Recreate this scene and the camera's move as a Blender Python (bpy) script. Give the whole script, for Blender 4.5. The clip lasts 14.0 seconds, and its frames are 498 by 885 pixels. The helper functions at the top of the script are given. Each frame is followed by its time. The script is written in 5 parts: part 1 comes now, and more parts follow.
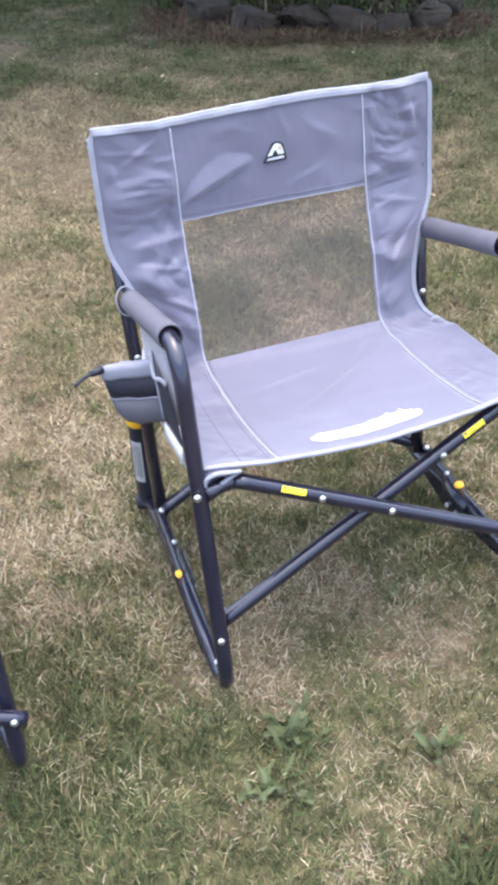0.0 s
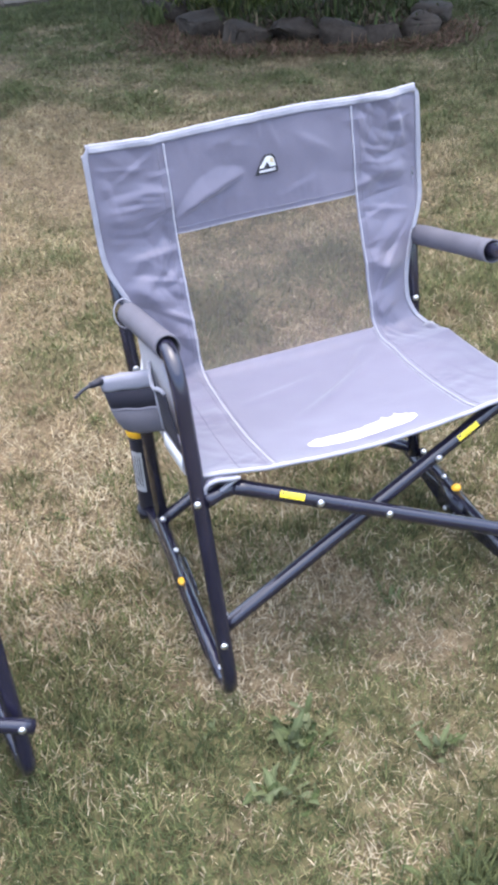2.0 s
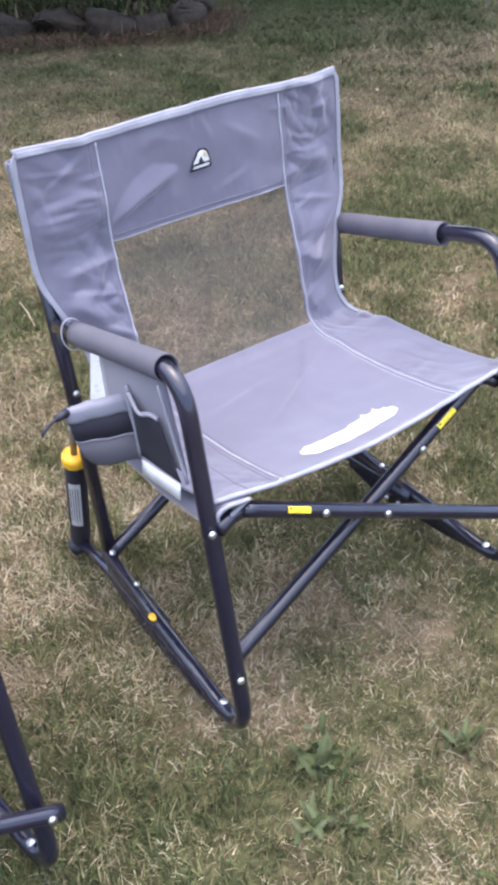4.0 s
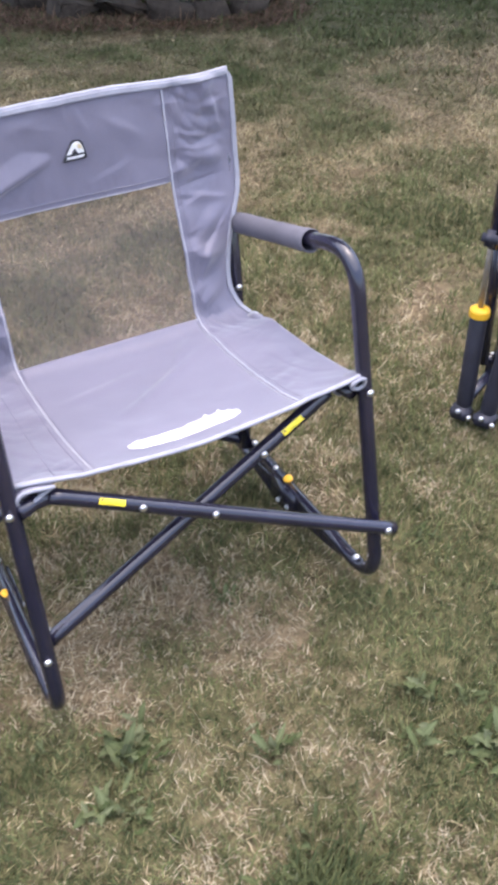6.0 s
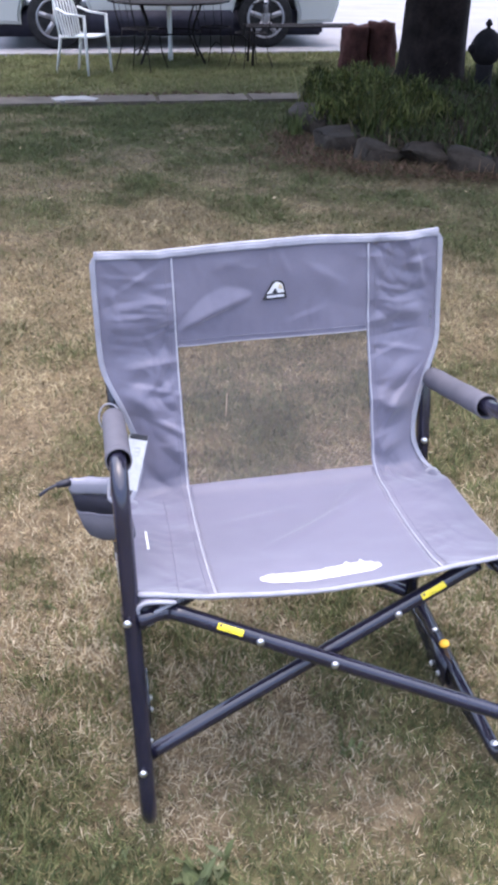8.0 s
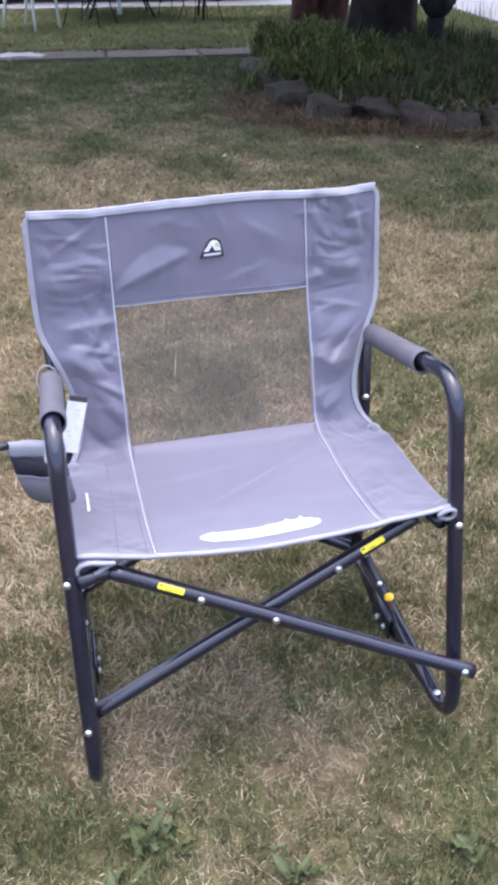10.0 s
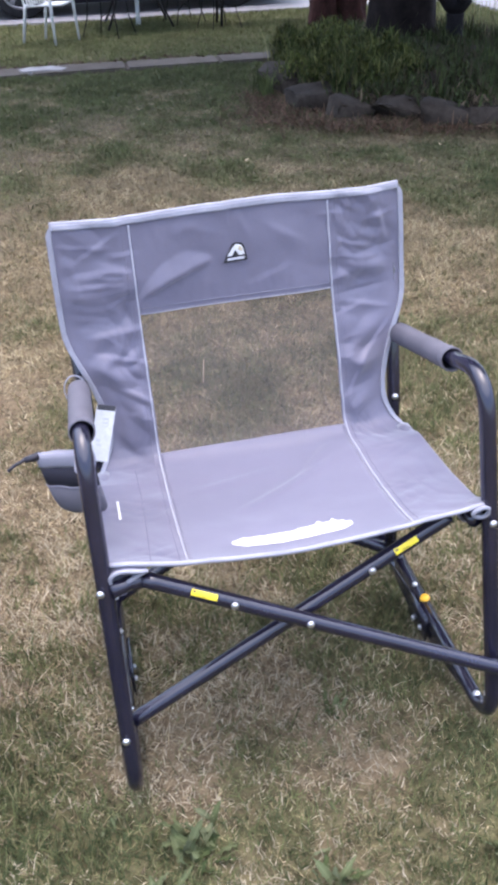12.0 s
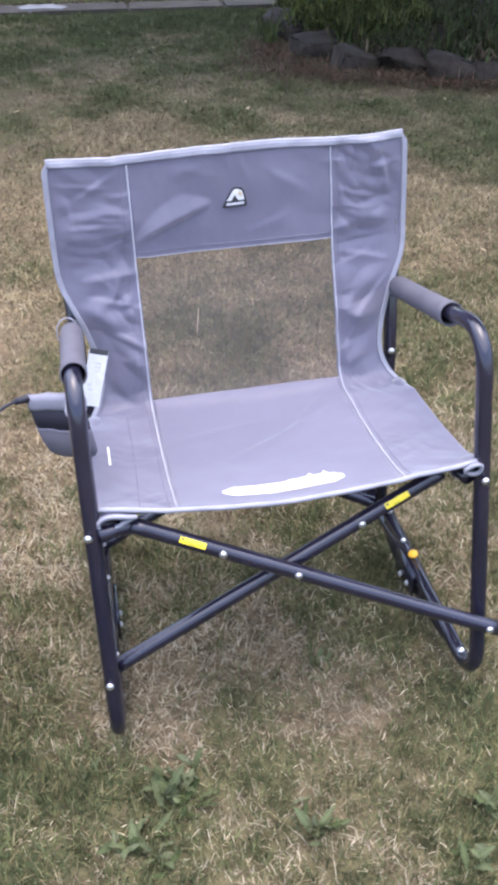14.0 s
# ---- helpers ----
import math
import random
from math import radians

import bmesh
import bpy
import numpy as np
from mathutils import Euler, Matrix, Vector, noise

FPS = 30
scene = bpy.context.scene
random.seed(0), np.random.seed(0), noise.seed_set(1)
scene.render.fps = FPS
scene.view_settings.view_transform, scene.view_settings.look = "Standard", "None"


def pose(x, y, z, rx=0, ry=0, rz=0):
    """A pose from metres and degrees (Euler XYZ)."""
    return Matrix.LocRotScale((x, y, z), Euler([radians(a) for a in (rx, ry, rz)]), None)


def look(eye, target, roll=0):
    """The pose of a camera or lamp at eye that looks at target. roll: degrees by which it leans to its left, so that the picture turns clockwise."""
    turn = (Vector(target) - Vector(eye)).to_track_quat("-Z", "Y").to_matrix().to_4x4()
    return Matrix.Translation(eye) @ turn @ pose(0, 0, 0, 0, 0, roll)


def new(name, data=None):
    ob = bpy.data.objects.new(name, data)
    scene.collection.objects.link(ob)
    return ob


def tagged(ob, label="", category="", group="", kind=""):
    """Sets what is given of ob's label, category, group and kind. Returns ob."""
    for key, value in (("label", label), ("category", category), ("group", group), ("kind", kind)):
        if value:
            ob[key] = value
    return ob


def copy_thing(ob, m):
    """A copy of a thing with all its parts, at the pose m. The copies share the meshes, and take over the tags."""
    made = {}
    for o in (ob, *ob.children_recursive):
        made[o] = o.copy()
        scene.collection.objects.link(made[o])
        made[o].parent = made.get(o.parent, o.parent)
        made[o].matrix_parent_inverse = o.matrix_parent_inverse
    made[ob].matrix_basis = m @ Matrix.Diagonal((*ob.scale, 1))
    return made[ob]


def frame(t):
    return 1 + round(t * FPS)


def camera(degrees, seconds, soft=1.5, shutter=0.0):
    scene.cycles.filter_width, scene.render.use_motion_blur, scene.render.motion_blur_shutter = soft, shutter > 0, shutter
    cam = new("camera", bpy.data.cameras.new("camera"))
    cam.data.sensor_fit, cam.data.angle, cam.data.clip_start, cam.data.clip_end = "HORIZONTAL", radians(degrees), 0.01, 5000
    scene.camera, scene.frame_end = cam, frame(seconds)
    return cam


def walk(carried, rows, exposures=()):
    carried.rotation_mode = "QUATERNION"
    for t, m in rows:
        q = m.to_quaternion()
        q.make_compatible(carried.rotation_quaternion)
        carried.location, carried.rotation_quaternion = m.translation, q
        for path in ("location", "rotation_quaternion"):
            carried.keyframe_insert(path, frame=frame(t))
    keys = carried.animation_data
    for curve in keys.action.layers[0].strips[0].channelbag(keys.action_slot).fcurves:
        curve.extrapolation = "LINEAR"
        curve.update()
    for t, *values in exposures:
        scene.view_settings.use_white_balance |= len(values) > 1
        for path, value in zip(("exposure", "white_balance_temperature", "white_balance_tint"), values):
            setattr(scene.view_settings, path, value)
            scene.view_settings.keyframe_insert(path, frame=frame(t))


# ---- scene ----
cam = camera(28.5, 14.0, soft=4.0, shutter=0.12)
PATH = [
    (0, (-0.556, -1.063, 1.264), (-0.065, 0.513, 0.135), -2.4),
    (0.5, (-0.562, -1.058, 1.264), (-0.108, 0.524, 0.129), -1.6),
    (1, (-0.567, -1.069, 1.27), (-0.076, 0.509, 0.143), -1.6),
    (1.5, (-0.567, -1.085, 1.271), (-0.103, 0.506, 0.151), -4.0),
    (2, (-0.559, -1.089, 1.273), (-0.066, 0.5, 0.163), -3.7),
    (2.2, (-0.561, -1.086, 1.274), (-0.07, 0.493, 0.15), -3.8),
    (4.3, (-0.831, -0.822, 1.24), (0.111, 0.523, 0.099), -1.4),
    (4.5, (-0.8, -0.84, 1.231), (0.134, 0.503, 0.08), -1.0),
    (4.8, (-0.77, -0.862, 1.239), (0.141, 0.463, 0.051), 1.3),
    (5, (-0.724, -0.901, 1.25), (0.156, 0.43, 0.045), 2.6),
    (5.2, (-0.665, -0.954, 1.244), (0.116, 0.443, 0.046), 2.0),
    (5.5, (-0.571, -1.037, 1.262), (0.133, 0.411, 0.075), -0.1),
    (5.7, (-0.526, -1.068, 1.266), (0.167, 0.395, 0.093), -2.1),
    (6, (-0.485, -1.044, 1.266), (0.269, 0.403, 0.111), -0.2),
    (6.1, (-0.457, -1.024, 1.256), (0.331, 0.439, 0.142), 1.3),
    (6.2, (-0.427, -1.017, 1.263), (0.364, 0.455, 0.165), 3.0),
    (6.3, (-0.393, -1.01, 1.256), (0.322, 0.502, 0.158), 2.3),
    (6.4, (-0.379, -1.002, 1.258), (0.251, 0.531, 0.138), 2.0),
    (6.5, (-0.36, -1.01, 1.249), (0.177, 0.561, 0.134), 2.1),
    (6.6, (-0.342, -1.029, 1.253), (0.034, 0.619, 0.183), 1.0),
    (6.8, (-0.3, -1.063, 1.245), (-0.114, 0.57, 0.109), -0.7),
    (7, (-0.262, -1.11, 1.245), (-0.133, 0.511, 0.081), -0.1),
    (7.2, (-0.252, -1.122, 1.269), (-0.141, 0.524, 0.143), -1.5),
    (7.5, (-0.258, -1.116, 1.277), (0.007, 0.545, 0.195), 0.9),
    (7.7, (-0.272, -1.105, 1.261), (0.031, 0.595, 0.249), 0.8),
    (8, (-0.305, -1.096, 1.293), (-0.024, 0.647, 0.352), 0.6),
    (8.1, (-0.293, -1.101, 1.306), (0.029, 0.617, 0.335), 1.5),
    (8.2, (-0.295, -1.11, 1.311), (0.092, 0.584, 0.321), 2.9),
    (10.3, (-0.265, -1.102, 1.287), (0.053, 0.594, 0.275), -0.4),
    (10.5, (-0.265, -1.101, 1.286), (0.032, 0.602, 0.282), -0.8),
    (11, (-0.264, -1.105, 1.287), (0.058, 0.589, 0.274), -0.4),
    (11.5, (-0.263, -1.106, 1.285), (0.045, 0.593, 0.276), -0.7),
    (12, (-0.262, -1.099, 1.286), (0.024, 0.609, 0.285), -2.2),
    (12.5, (-0.266, -1.105, 1.287), (0.051, 0.592, 0.278), -0.7),
    (13, (-0.259, -1.108, 1.279), (0.058, 0.583, 0.259), -1.8),
    (13.5, (-0.267, -1.1, 1.28), (0.04, 0.579, 0.238), -0.5),
    (14, (-0.264, -1.09, 1.27), (0.031, 0.568, 0.191), 0.0),
]
EXPOSURES = [(0, 2.34, 6080, 12), (2.2, 2.34, 6080, 12), (4.3, 2.10, 6150, 15), (5.6, 2.10, 6200, 16), (6.2, 2.17, 6450, 16), (6.8, 2.11, 6100, 17), (14, 2.11, 6050, 17)]
walk(cam, [(t, look(eye, target, roll)) for t, eye, target, roll in PATH], EXPOSURES)


# ---- world and sun ----
world = bpy.data.worlds.new("sky")
scene.world = world
world.use_nodes = True
wn = world.node_tree.nodes
sky = wn.new("ShaderNodeTexSky")
sky.sky_type, sky.sun_disc = "NISHITA", False
SUN_HIGH, SUN_TURN = radians(87), radians(15)
sky.sun_elevation, sky.sun_rotation = SUN_HIGH, SUN_TURN
sky.air_density, sky.dust_density, sky.ozone_density = 1.0, 3.4, 1.0
wn["Background"].inputs["Strength"].default_value = 0.125
world.node_tree.links.new(sky.outputs["Color"], wn["Background"].inputs["Color"])
sun = new("sun", bpy.data.lights.new("sun", "SUN"))
sun.data.energy, sun.data.angle, sun.data.color = 1.0, radians(120), (1.0, 0.97, 0.93)
sun_from = Vector((math.sin(SUN_TURN) * math.cos(SUN_HIGH), math.cos(SUN_TURN) * math.cos(SUN_HIGH), math.sin(SUN_HIGH)))
sun.matrix_world = look(sun_from * 30, (0, 0, 0))


# ---- materials ----
def surface(name, low, high, scale=8.0, rough=0.6, metal=0.0, bump=0.15, fine=220.0, spread=0.08, sheen=0.0, coat=0.0):
    """A surface whose colour wanders between two tones at two scales, with fine relief."""
    m = bpy.data.materials.new(name)
    m.use_nodes = True
    n, l = m.node_tree.nodes, m.node_tree.links
    b = n["Principled BSDF"]
    at = n.new("ShaderNodeTexCoord")
    wide, grain, mix, ramp, info = (n.new("ShaderNode" + k) for k in ("TexNoise", "TexNoise", "Math", "MixRGB", "ObjectInfo"))
    wide.inputs["Scale"].default_value, wide.inputs["Detail"].default_value = scale, 5
    grain.inputs["Scale"].default_value, grain.inputs["Detail"].default_value = fine, 3
    l.new(at.outputs["Object"], wide.inputs["Vector"])
    l.new(at.outputs["Object"], grain.inputs["Vector"])
    mix.operation = "MULTIPLY_ADD"
    mix.inputs[1].default_value = 0.35
    l.new(grain.outputs["Fac"], mix.inputs[0])
    more = n.new("ShaderNodeMath")
    more.operation = "MULTIPLY_ADD"
    more.inputs[1].default_value, more.inputs[2].default_value = 0.65, 0.0
    l.new(wide.outputs["Fac"], more.inputs[0])
    l.new(more.outputs[0], mix.inputs[2])
    stretch = n.new("ShaderNodeMapRange")
    stretch.inputs["From Min"].default_value, stretch.inputs["From Max"].default_value = 0.33, 0.67
    l.new(mix.outputs[0], stretch.inputs["Value"])
    l.new(stretch.outputs["Result"], ramp.inputs["Fac"])
    ramp.inputs["Color1"].default_value, ramp.inputs["Color2"].default_value = (*low, 1), (*high, 1)
    tone = n.new("ShaderNodeHueSaturation")
    vary = n.new("ShaderNodeMapRange")
    vary.inputs["To Min"].default_value, vary.inputs["To Max"].default_value = 1 - spread, 1 + spread
    l.new(info.outputs["Random"], vary.inputs["Value"])
    l.new(vary.outputs["Result"], tone.inputs["Value"])
    l.new(ramp.outputs["Color"], tone.inputs["Color"])
    l.new(tone.outputs["Color"], b.inputs["Base Color"])
    b.inputs["Roughness"].default_value, b.inputs["Metallic"].default_value = rough, metal
    b.inputs["Sheen Weight"].default_value, b.inputs["Coat Weight"].default_value = sheen, coat
    if bump:
        relief = n.new("ShaderNodeBump")
        relief.inputs["Strength"].default_value, relief.inputs["Distance"].default_value = bump, 0.004
        l.new(mix.outputs[0], relief.inputs["Height"])
        l.new(relief.outputs["Normal"], b.inputs["Normal"])
    return m


def tinted(name, rough=0.75, through_light=0.25):
    """Leaves and blades, each in its own colour out of the attribute tint, that let some light through."""
    m = bpy.data.materials.new(name)
    m.use_nodes = True
    n, l = m.node_tree.nodes, m.node_tree.links
    b, out = n["Principled BSDF"], n["Material Output"]
    b.inputs["Roughness"].default_value = rough
    b.inputs["Specular IOR Level"].default_value = 0.12
    tint = n.new("ShaderNodeAttribute")
    tint.attribute_name = "tint"
    glow, mix = n.new("ShaderNodeBsdfTranslucent"), n.new("ShaderNodeMixShader")
    mix.inputs["Fac"].default_value = through_light
    l.new(tint.outputs["Color"], b.inputs["Base Color"])
    l.new(tint.outputs["Color"], glow.inputs["Color"])
    l.new(b.outputs[0], mix.inputs[1])
    l.new(glow.outputs[0], mix.inputs[2])
    l.new(mix.outputs[0], out.inputs["Surface"])
    return m


def netting(name, colour, cover):
    """An open net: part cloth, part holes."""
    m = surface(name, colour, [c * 1.3 for c in colour], 12, 0.8, fine=900)
    n, l = m.node_tree.nodes, m.node_tree.links
    hole, mix, grain = n.new("ShaderNodeBsdfTransparent"), n.new("ShaderNodeMixShader"), n.new("ShaderNodeTexNoise")
    spread = n.new("ShaderNodeMapRange")
    grain.inputs["Scale"].default_value = 30
    spread.inputs["To Min"].default_value, spread.inputs["To Max"].default_value = cover - 0.06, cover + 0.06
    l.new(grain.outputs["Fac"], spread.inputs["Value"])
    l.new(spread.outputs["Result"], mix.inputs["Fac"])
    l.new(hole.outputs[0], mix.inputs[1])
    l.new(n["Principled BSDF"].outputs[0], mix.inputs[2])
    l.new(mix.outputs[0], n["Material Output"].inputs["Surface"])
    return m


def thin(m, share):
    """Lets a share of the light through a cloth."""
    n, l = m.node_tree.nodes, m.node_tree.links
    b = n["Principled BSDF"]
    through_cloth, mix = n.new("ShaderNodeBsdfTranslucent"), n.new("ShaderNodeMixShader")
    mix.inputs["Fac"].default_value = share
    through_cloth.inputs["Color"].default_value = (0.50, 0.49, 0.57, 1)
    l.new(b.outputs[0], mix.inputs[1])
    l.new(through_cloth.outputs[0], mix.inputs[2])
    l.new(mix.outputs[0], n["Material Output"].inputs["Surface"])
    return m


CLOTH = thin(surface("grey_cloth", (0.137, 0.130, 0.177), (0.178, 0.168, 0.225), 9, 0.46, bump=0.12, fine=420, sheen=0.6, spread=0.02), 0.17)
BINDING = surface("pale_binding", (0.24, 0.24, 0.275), (0.33, 0.33, 0.375), 30, 0.7, fine=500)
PIPING = surface("white_piping", (0.40, 0.40, 0.45), (0.53, 0.53, 0.58), 40, 0.6, fine=500)
SLEEVE = surface("dark_grey_cloth", (0.085, 0.082, 0.100), (0.115, 0.110, 0.132), 14, 0.75, bump=0.12, fine=420, spread=0.03)
RIM_CLOTH = surface("pale_grey_cloth", (0.22, 0.22, 0.265), (0.28, 0.28, 0.33), 12, 0.75, bump=0.12, fine=420, spread=0.02)
THREAD = surface("grey_thread", (0.165, 0.160, 0.20), (0.225, 0.220, 0.265), 60, 0.7, fine=600)
NET = netting("black_net", (0.108, 0.090, 0.084), 0.47)
DARK_NET = netting("dense_black_net", (0.022, 0.021, 0.032), 0.90)
PAINT = surface("navy_black_paint", (0.010, 0.0095, 0.020), (0.018, 0.0165, 0.033), 14, 0.24, bump=0.03, fine=300, coat=0.5, spread=0.1)
STEEL = surface("rivet_steel", (0.55, 0.55, 0.56), (0.72, 0.72, 0.72), 80, 0.32, 1.0, bump=0.05)
ROD = surface("strut_rod_steel", (0.24, 0.21, 0.18), (0.36, 0.33, 0.29), 40, 0.5, 0.7, bump=0.02)
RUBBER = surface("black_plastic", (0.012, 0.012, 0.020), (0.026, 0.026, 0.040), 20, 0.5, bump=0.08)
YELLOW = surface("yellow_plastic", (0.80, 0.40, 0.015), (0.88, 0.50, 0.03), 30, 0.42, bump=0.05)
STICKER = surface("yellow_sticker", (0.82, 0.62, 0.02), (0.90, 0.72, 0.04), 60, 0.4, bump=0.02)
WHITE = surface("white_print", (0.60, 0.60, 0.59), (0.74, 0.74, 0.73), 60, 0.6, bump=0.05)
INK = surface("dark_ink", (0.02, 0.02, 0.025), (0.05, 0.05, 0.055), 60, 0.6, bump=0.0)
GOLD = surface("pale_gold_print", (0.46, 0.38, 0.22), (0.56, 0.48, 0.32), 60, 0.6, bump=0.0)
SILVER_LABEL = surface("silver_label", (0.45, 0.45, 0.47), (0.62, 0.62, 0.64), 40, 0.5, bump=0.02)
BED_SOIL = surface("bed_soil", (0.016, 0.012, 0.009), (0.050, 0.036, 0.025), 6, 0.95, bump=0.9, fine=50, spread=0)
CONCRETE = surface("worn_concrete", (0.058, 0.048, 0.038), (0.122, 0.104, 0.084), 5, 0.85, bump=0.3, fine=60, spread=0.05)
DRIVE = surface("bright_concrete", (0.185, 0.180, 0.190), (0.255, 0.248, 0.26), 1.5, 0.85, bump=0.2, fine=50, spread=0.0)
STONE = surface("grey_fieldstone", (0.020, 0.0160, 0.0125), (0.070, 0.056, 0.044), 7, 0.85, bump=0.8, fine=45, spread=0.22)
BARK = surface("dark_bark", (0.007, 0.0052, 0.0048), (0.026, 0.0185, 0.017), 9, 0.95, bump=1.0, fine=40, spread=0)
RED_WOOD = surface("red_brown_wood", (0.020, 0.009, 0.008), (0.078, 0.032, 0.027), 9, 0.9, bump=0.9, fine=45, spread=0)
IRON = surface("black_iron", (0.007, 0.006, 0.007), (0.018, 0.015, 0.016), 20, 0.8, bump=0.2, fine=120)
RESIN = surface("white_resin", (0.54, 0.55, 0.54), (0.66, 0.67, 0.66), 6, 0.45, bump=0.05, spread=0.03)
CAR_PAINT = surface("silver_car_paint", (0.46, 0.48, 0.49), (0.54, 0.56, 0.57), 1.5, 0.3, 0.25, bump=0.0, coat=0.6, spread=0)
SILL = surface("dark_car_trim", (0.012, 0.012, 0.02), (0.03, 0.03, 0.045), 8, 0.5, bump=0.05)
TYRE = surface("tyre_rubber", (0.012, 0.012, 0.014), (0.03, 0.03, 0.032), 12, 0.85, bump=0.3, fine=90)
RIM = surface("wheel_alloy", (0.20, 0.20, 0.22), (0.32, 0.32, 0.34), 10, 0.45, 0.7, bump=0.03)
GLASS = surface("tinted_glass", (0.02, 0.025, 0.03), (0.03, 0.035, 0.04), 3, 0.06, bump=0.0)
TWIG = surface("dry_twig", (0.30, 0.23, 0.15), (0.48, 0.39, 0.27), 30, 0.85, bump=0.4)
GRASS = tinted("grass_blades", 0.8, 0.22)
LEAF = tinted("weed_leaves", 0.95, 0.22)
# rough, dusty surfaces hardly shine
for dull in (BED_SOIL, CONCRETE, STONE, BARK, RED_WOOD, IRON, SILL, TYRE, TWIG):
    dull.node_tree.nodes["Principled BSDF"].inputs["Specular IOR Level"].default_value = 0.15


# ---- building helpers ----
def part(name, bm, material, parent=None, label="", smooth=True):
    """Links a bmesh as one mesh object under a thing or a part."""
    me = bpy.data.meshes.new(name)
    bm.to_mesh(me)
    bm.free()
    if smooth:
        me.shade_smooth()
    me.materials.append(material)
    ob = new(name, me)
    ob.parent = parent
    return tagged(ob, label)


def thing(name, label, category, group="", kind=""):
    return tagged(new(name), label, category, group, kind)


def rounded(points, radius, steps=6):
    """The line through the points with its corners rounded off."""
    pts = [Vector(p) for p in points]
    out = [pts[0]]
    for a, b, c in zip(pts, pts[1:], pts[2:]):
        u, w = (a - b), (c - b)
        cut = min(radius * math.tan((math.pi - u.angle(w)) / 2), 0.48 * u.length, 0.48 * w.length)
        p, q = b + u.normalized() * cut, b + w.normalized() * cut
        for k in range(steps + 1):
            f = k / steps
            out.append(p.lerp(b, f).lerp(b.lerp(q, f), f))
    return out + [pts[-1]]


def sweep(points, radius, sides=10, cap=True, flat=1.0, bm=None, up=None):
    """A tube along points; radius may be a list; flat squeezes it along its second axis."""
    bm = bm or bmesh.new()
    pts = [Vector(p) for p in points]
    radii = radius if isinstance(radius, (list, tuple)) else [radius] * len(pts)
    side, rings = None, []
    for i, p in enumerate(pts):
        way = (pts[min(i + 1, len(pts) - 1)] - pts[max(i - 1, 0)]).normalized()
        if side is None:
            side = way.cross(Vector(up) if up else (Vector((0, 0, 1)) if abs(way.z) < 0.9 else Vector((0, 1, 0)))).normalized()
        else:
            side = (side - way * side.dot(way)).normalized()
        top = side.cross(way)
        rings.append([bm.verts.new(p + radii[i] * (math.cos(a) * side + flat * math.sin(a) * top)) for a in (2 * math.pi * k / sides for k in range(sides))])
    for r, s in zip(rings, rings[1:]):
        for k in range(sides):
            bm.faces.new((r[k], r[(k + 1) % sides], s[(k + 1) % sides], s[k]))
    if cap:
        bm.faces.new(rings[0][::-1])
        bm.faces.new(rings[-1])
    bmesh.ops.recalc_face_normals(bm, faces=bm.faces)
    return bm


def lathe(profile, at=Matrix(), sides=20, bm=None):
    """Turns a profile of (radius, height) round the z axis of a pose."""
    bm = bm or bmesh.new()
    rings = [[bm.verts.new(at @ Vector((r * math.cos(a), r * math.sin(a), h))) for a in (2 * math.pi * k / sides for k in range(sides))] for r, h in profile]
    for r, s in zip(rings, rings[1:]):
        for k in range(sides):
            bm.faces.new((r[k], r[(k + 1) % sides], s[(k + 1) % sides], s[k]))
    bm.faces.new(rings[0][::-1])
    bm.faces.new(rings[-1])
    bmesh.ops.recalc_face_normals(bm, faces=bm.faces)
    return bm


def block(sx, sy, sz, at=Matrix(), bevel=0.0, bm=None):
    """A box with softened edges, centred on a pose."""
    bm = bm or bmesh.new()
    made = bmesh.ops.create_cube(bm, size=1.0, matrix=at @ Matrix.Diagonal((sx, sy, sz, 1)))
    if bevel:
        edges = {e for v in made["verts"] for e in v.link_edges}
        bmesh.ops.bevel(bm, geom=list(edges), offset=bevel, segments=2, affect="EDGES")
    return bm


def grid(rows, bm=None):
    """A sheet through rows of places."""
    bm = bm or bmesh.new()
    made = [[bm.verts.new(p) for p in row] for row in rows]
    for r, s in zip(made, made[1:]):
        for a, b, c, d in zip(r, r[1:], s[1:], s):
            bm.faces.new((a, b, c, d))
    return bm


def thick(ob, depth, offset=0.0):
    m = ob.modifiers.new("thickness", "SOLIDIFY")
    m.thickness, m.offset = depth, offset
    return ob


def along(a, b, f):
    return Vector(a).lerp(Vector(b), f)


def facing(place, way):
    """A pose at a place whose z axis points along way."""
    return Matrix.Translation(place) @ Vector(way).to_track_quat("Z", "Y").to_matrix().to_4x4()


def wander(x, y, cell, seed):
    """Smooth noise from 0 to 1 over arrays of places."""
    rng = np.random.default_rng(seed)
    table = rng.random((256, 256))
    u, v = np.asarray(x) / cell + 1000.0, np.asarray(y) / cell + 1000.0
    i, j = np.floor(u).astype(int), np.floor(v).astype(int)
    f, g = u - i, v - j
    f, g = f * f * (3 - 2 * f), g * g * (3 - 2 * g)
    t = lambda a, b: table[a % 256, b % 256]  # noqa: E731
    return (t(i, j) * (1 - f) + t(i + 1, j) * f) * (1 - g) + (t(i, j + 1) * (1 - f) + t(i + 1, j + 1) * f) * g


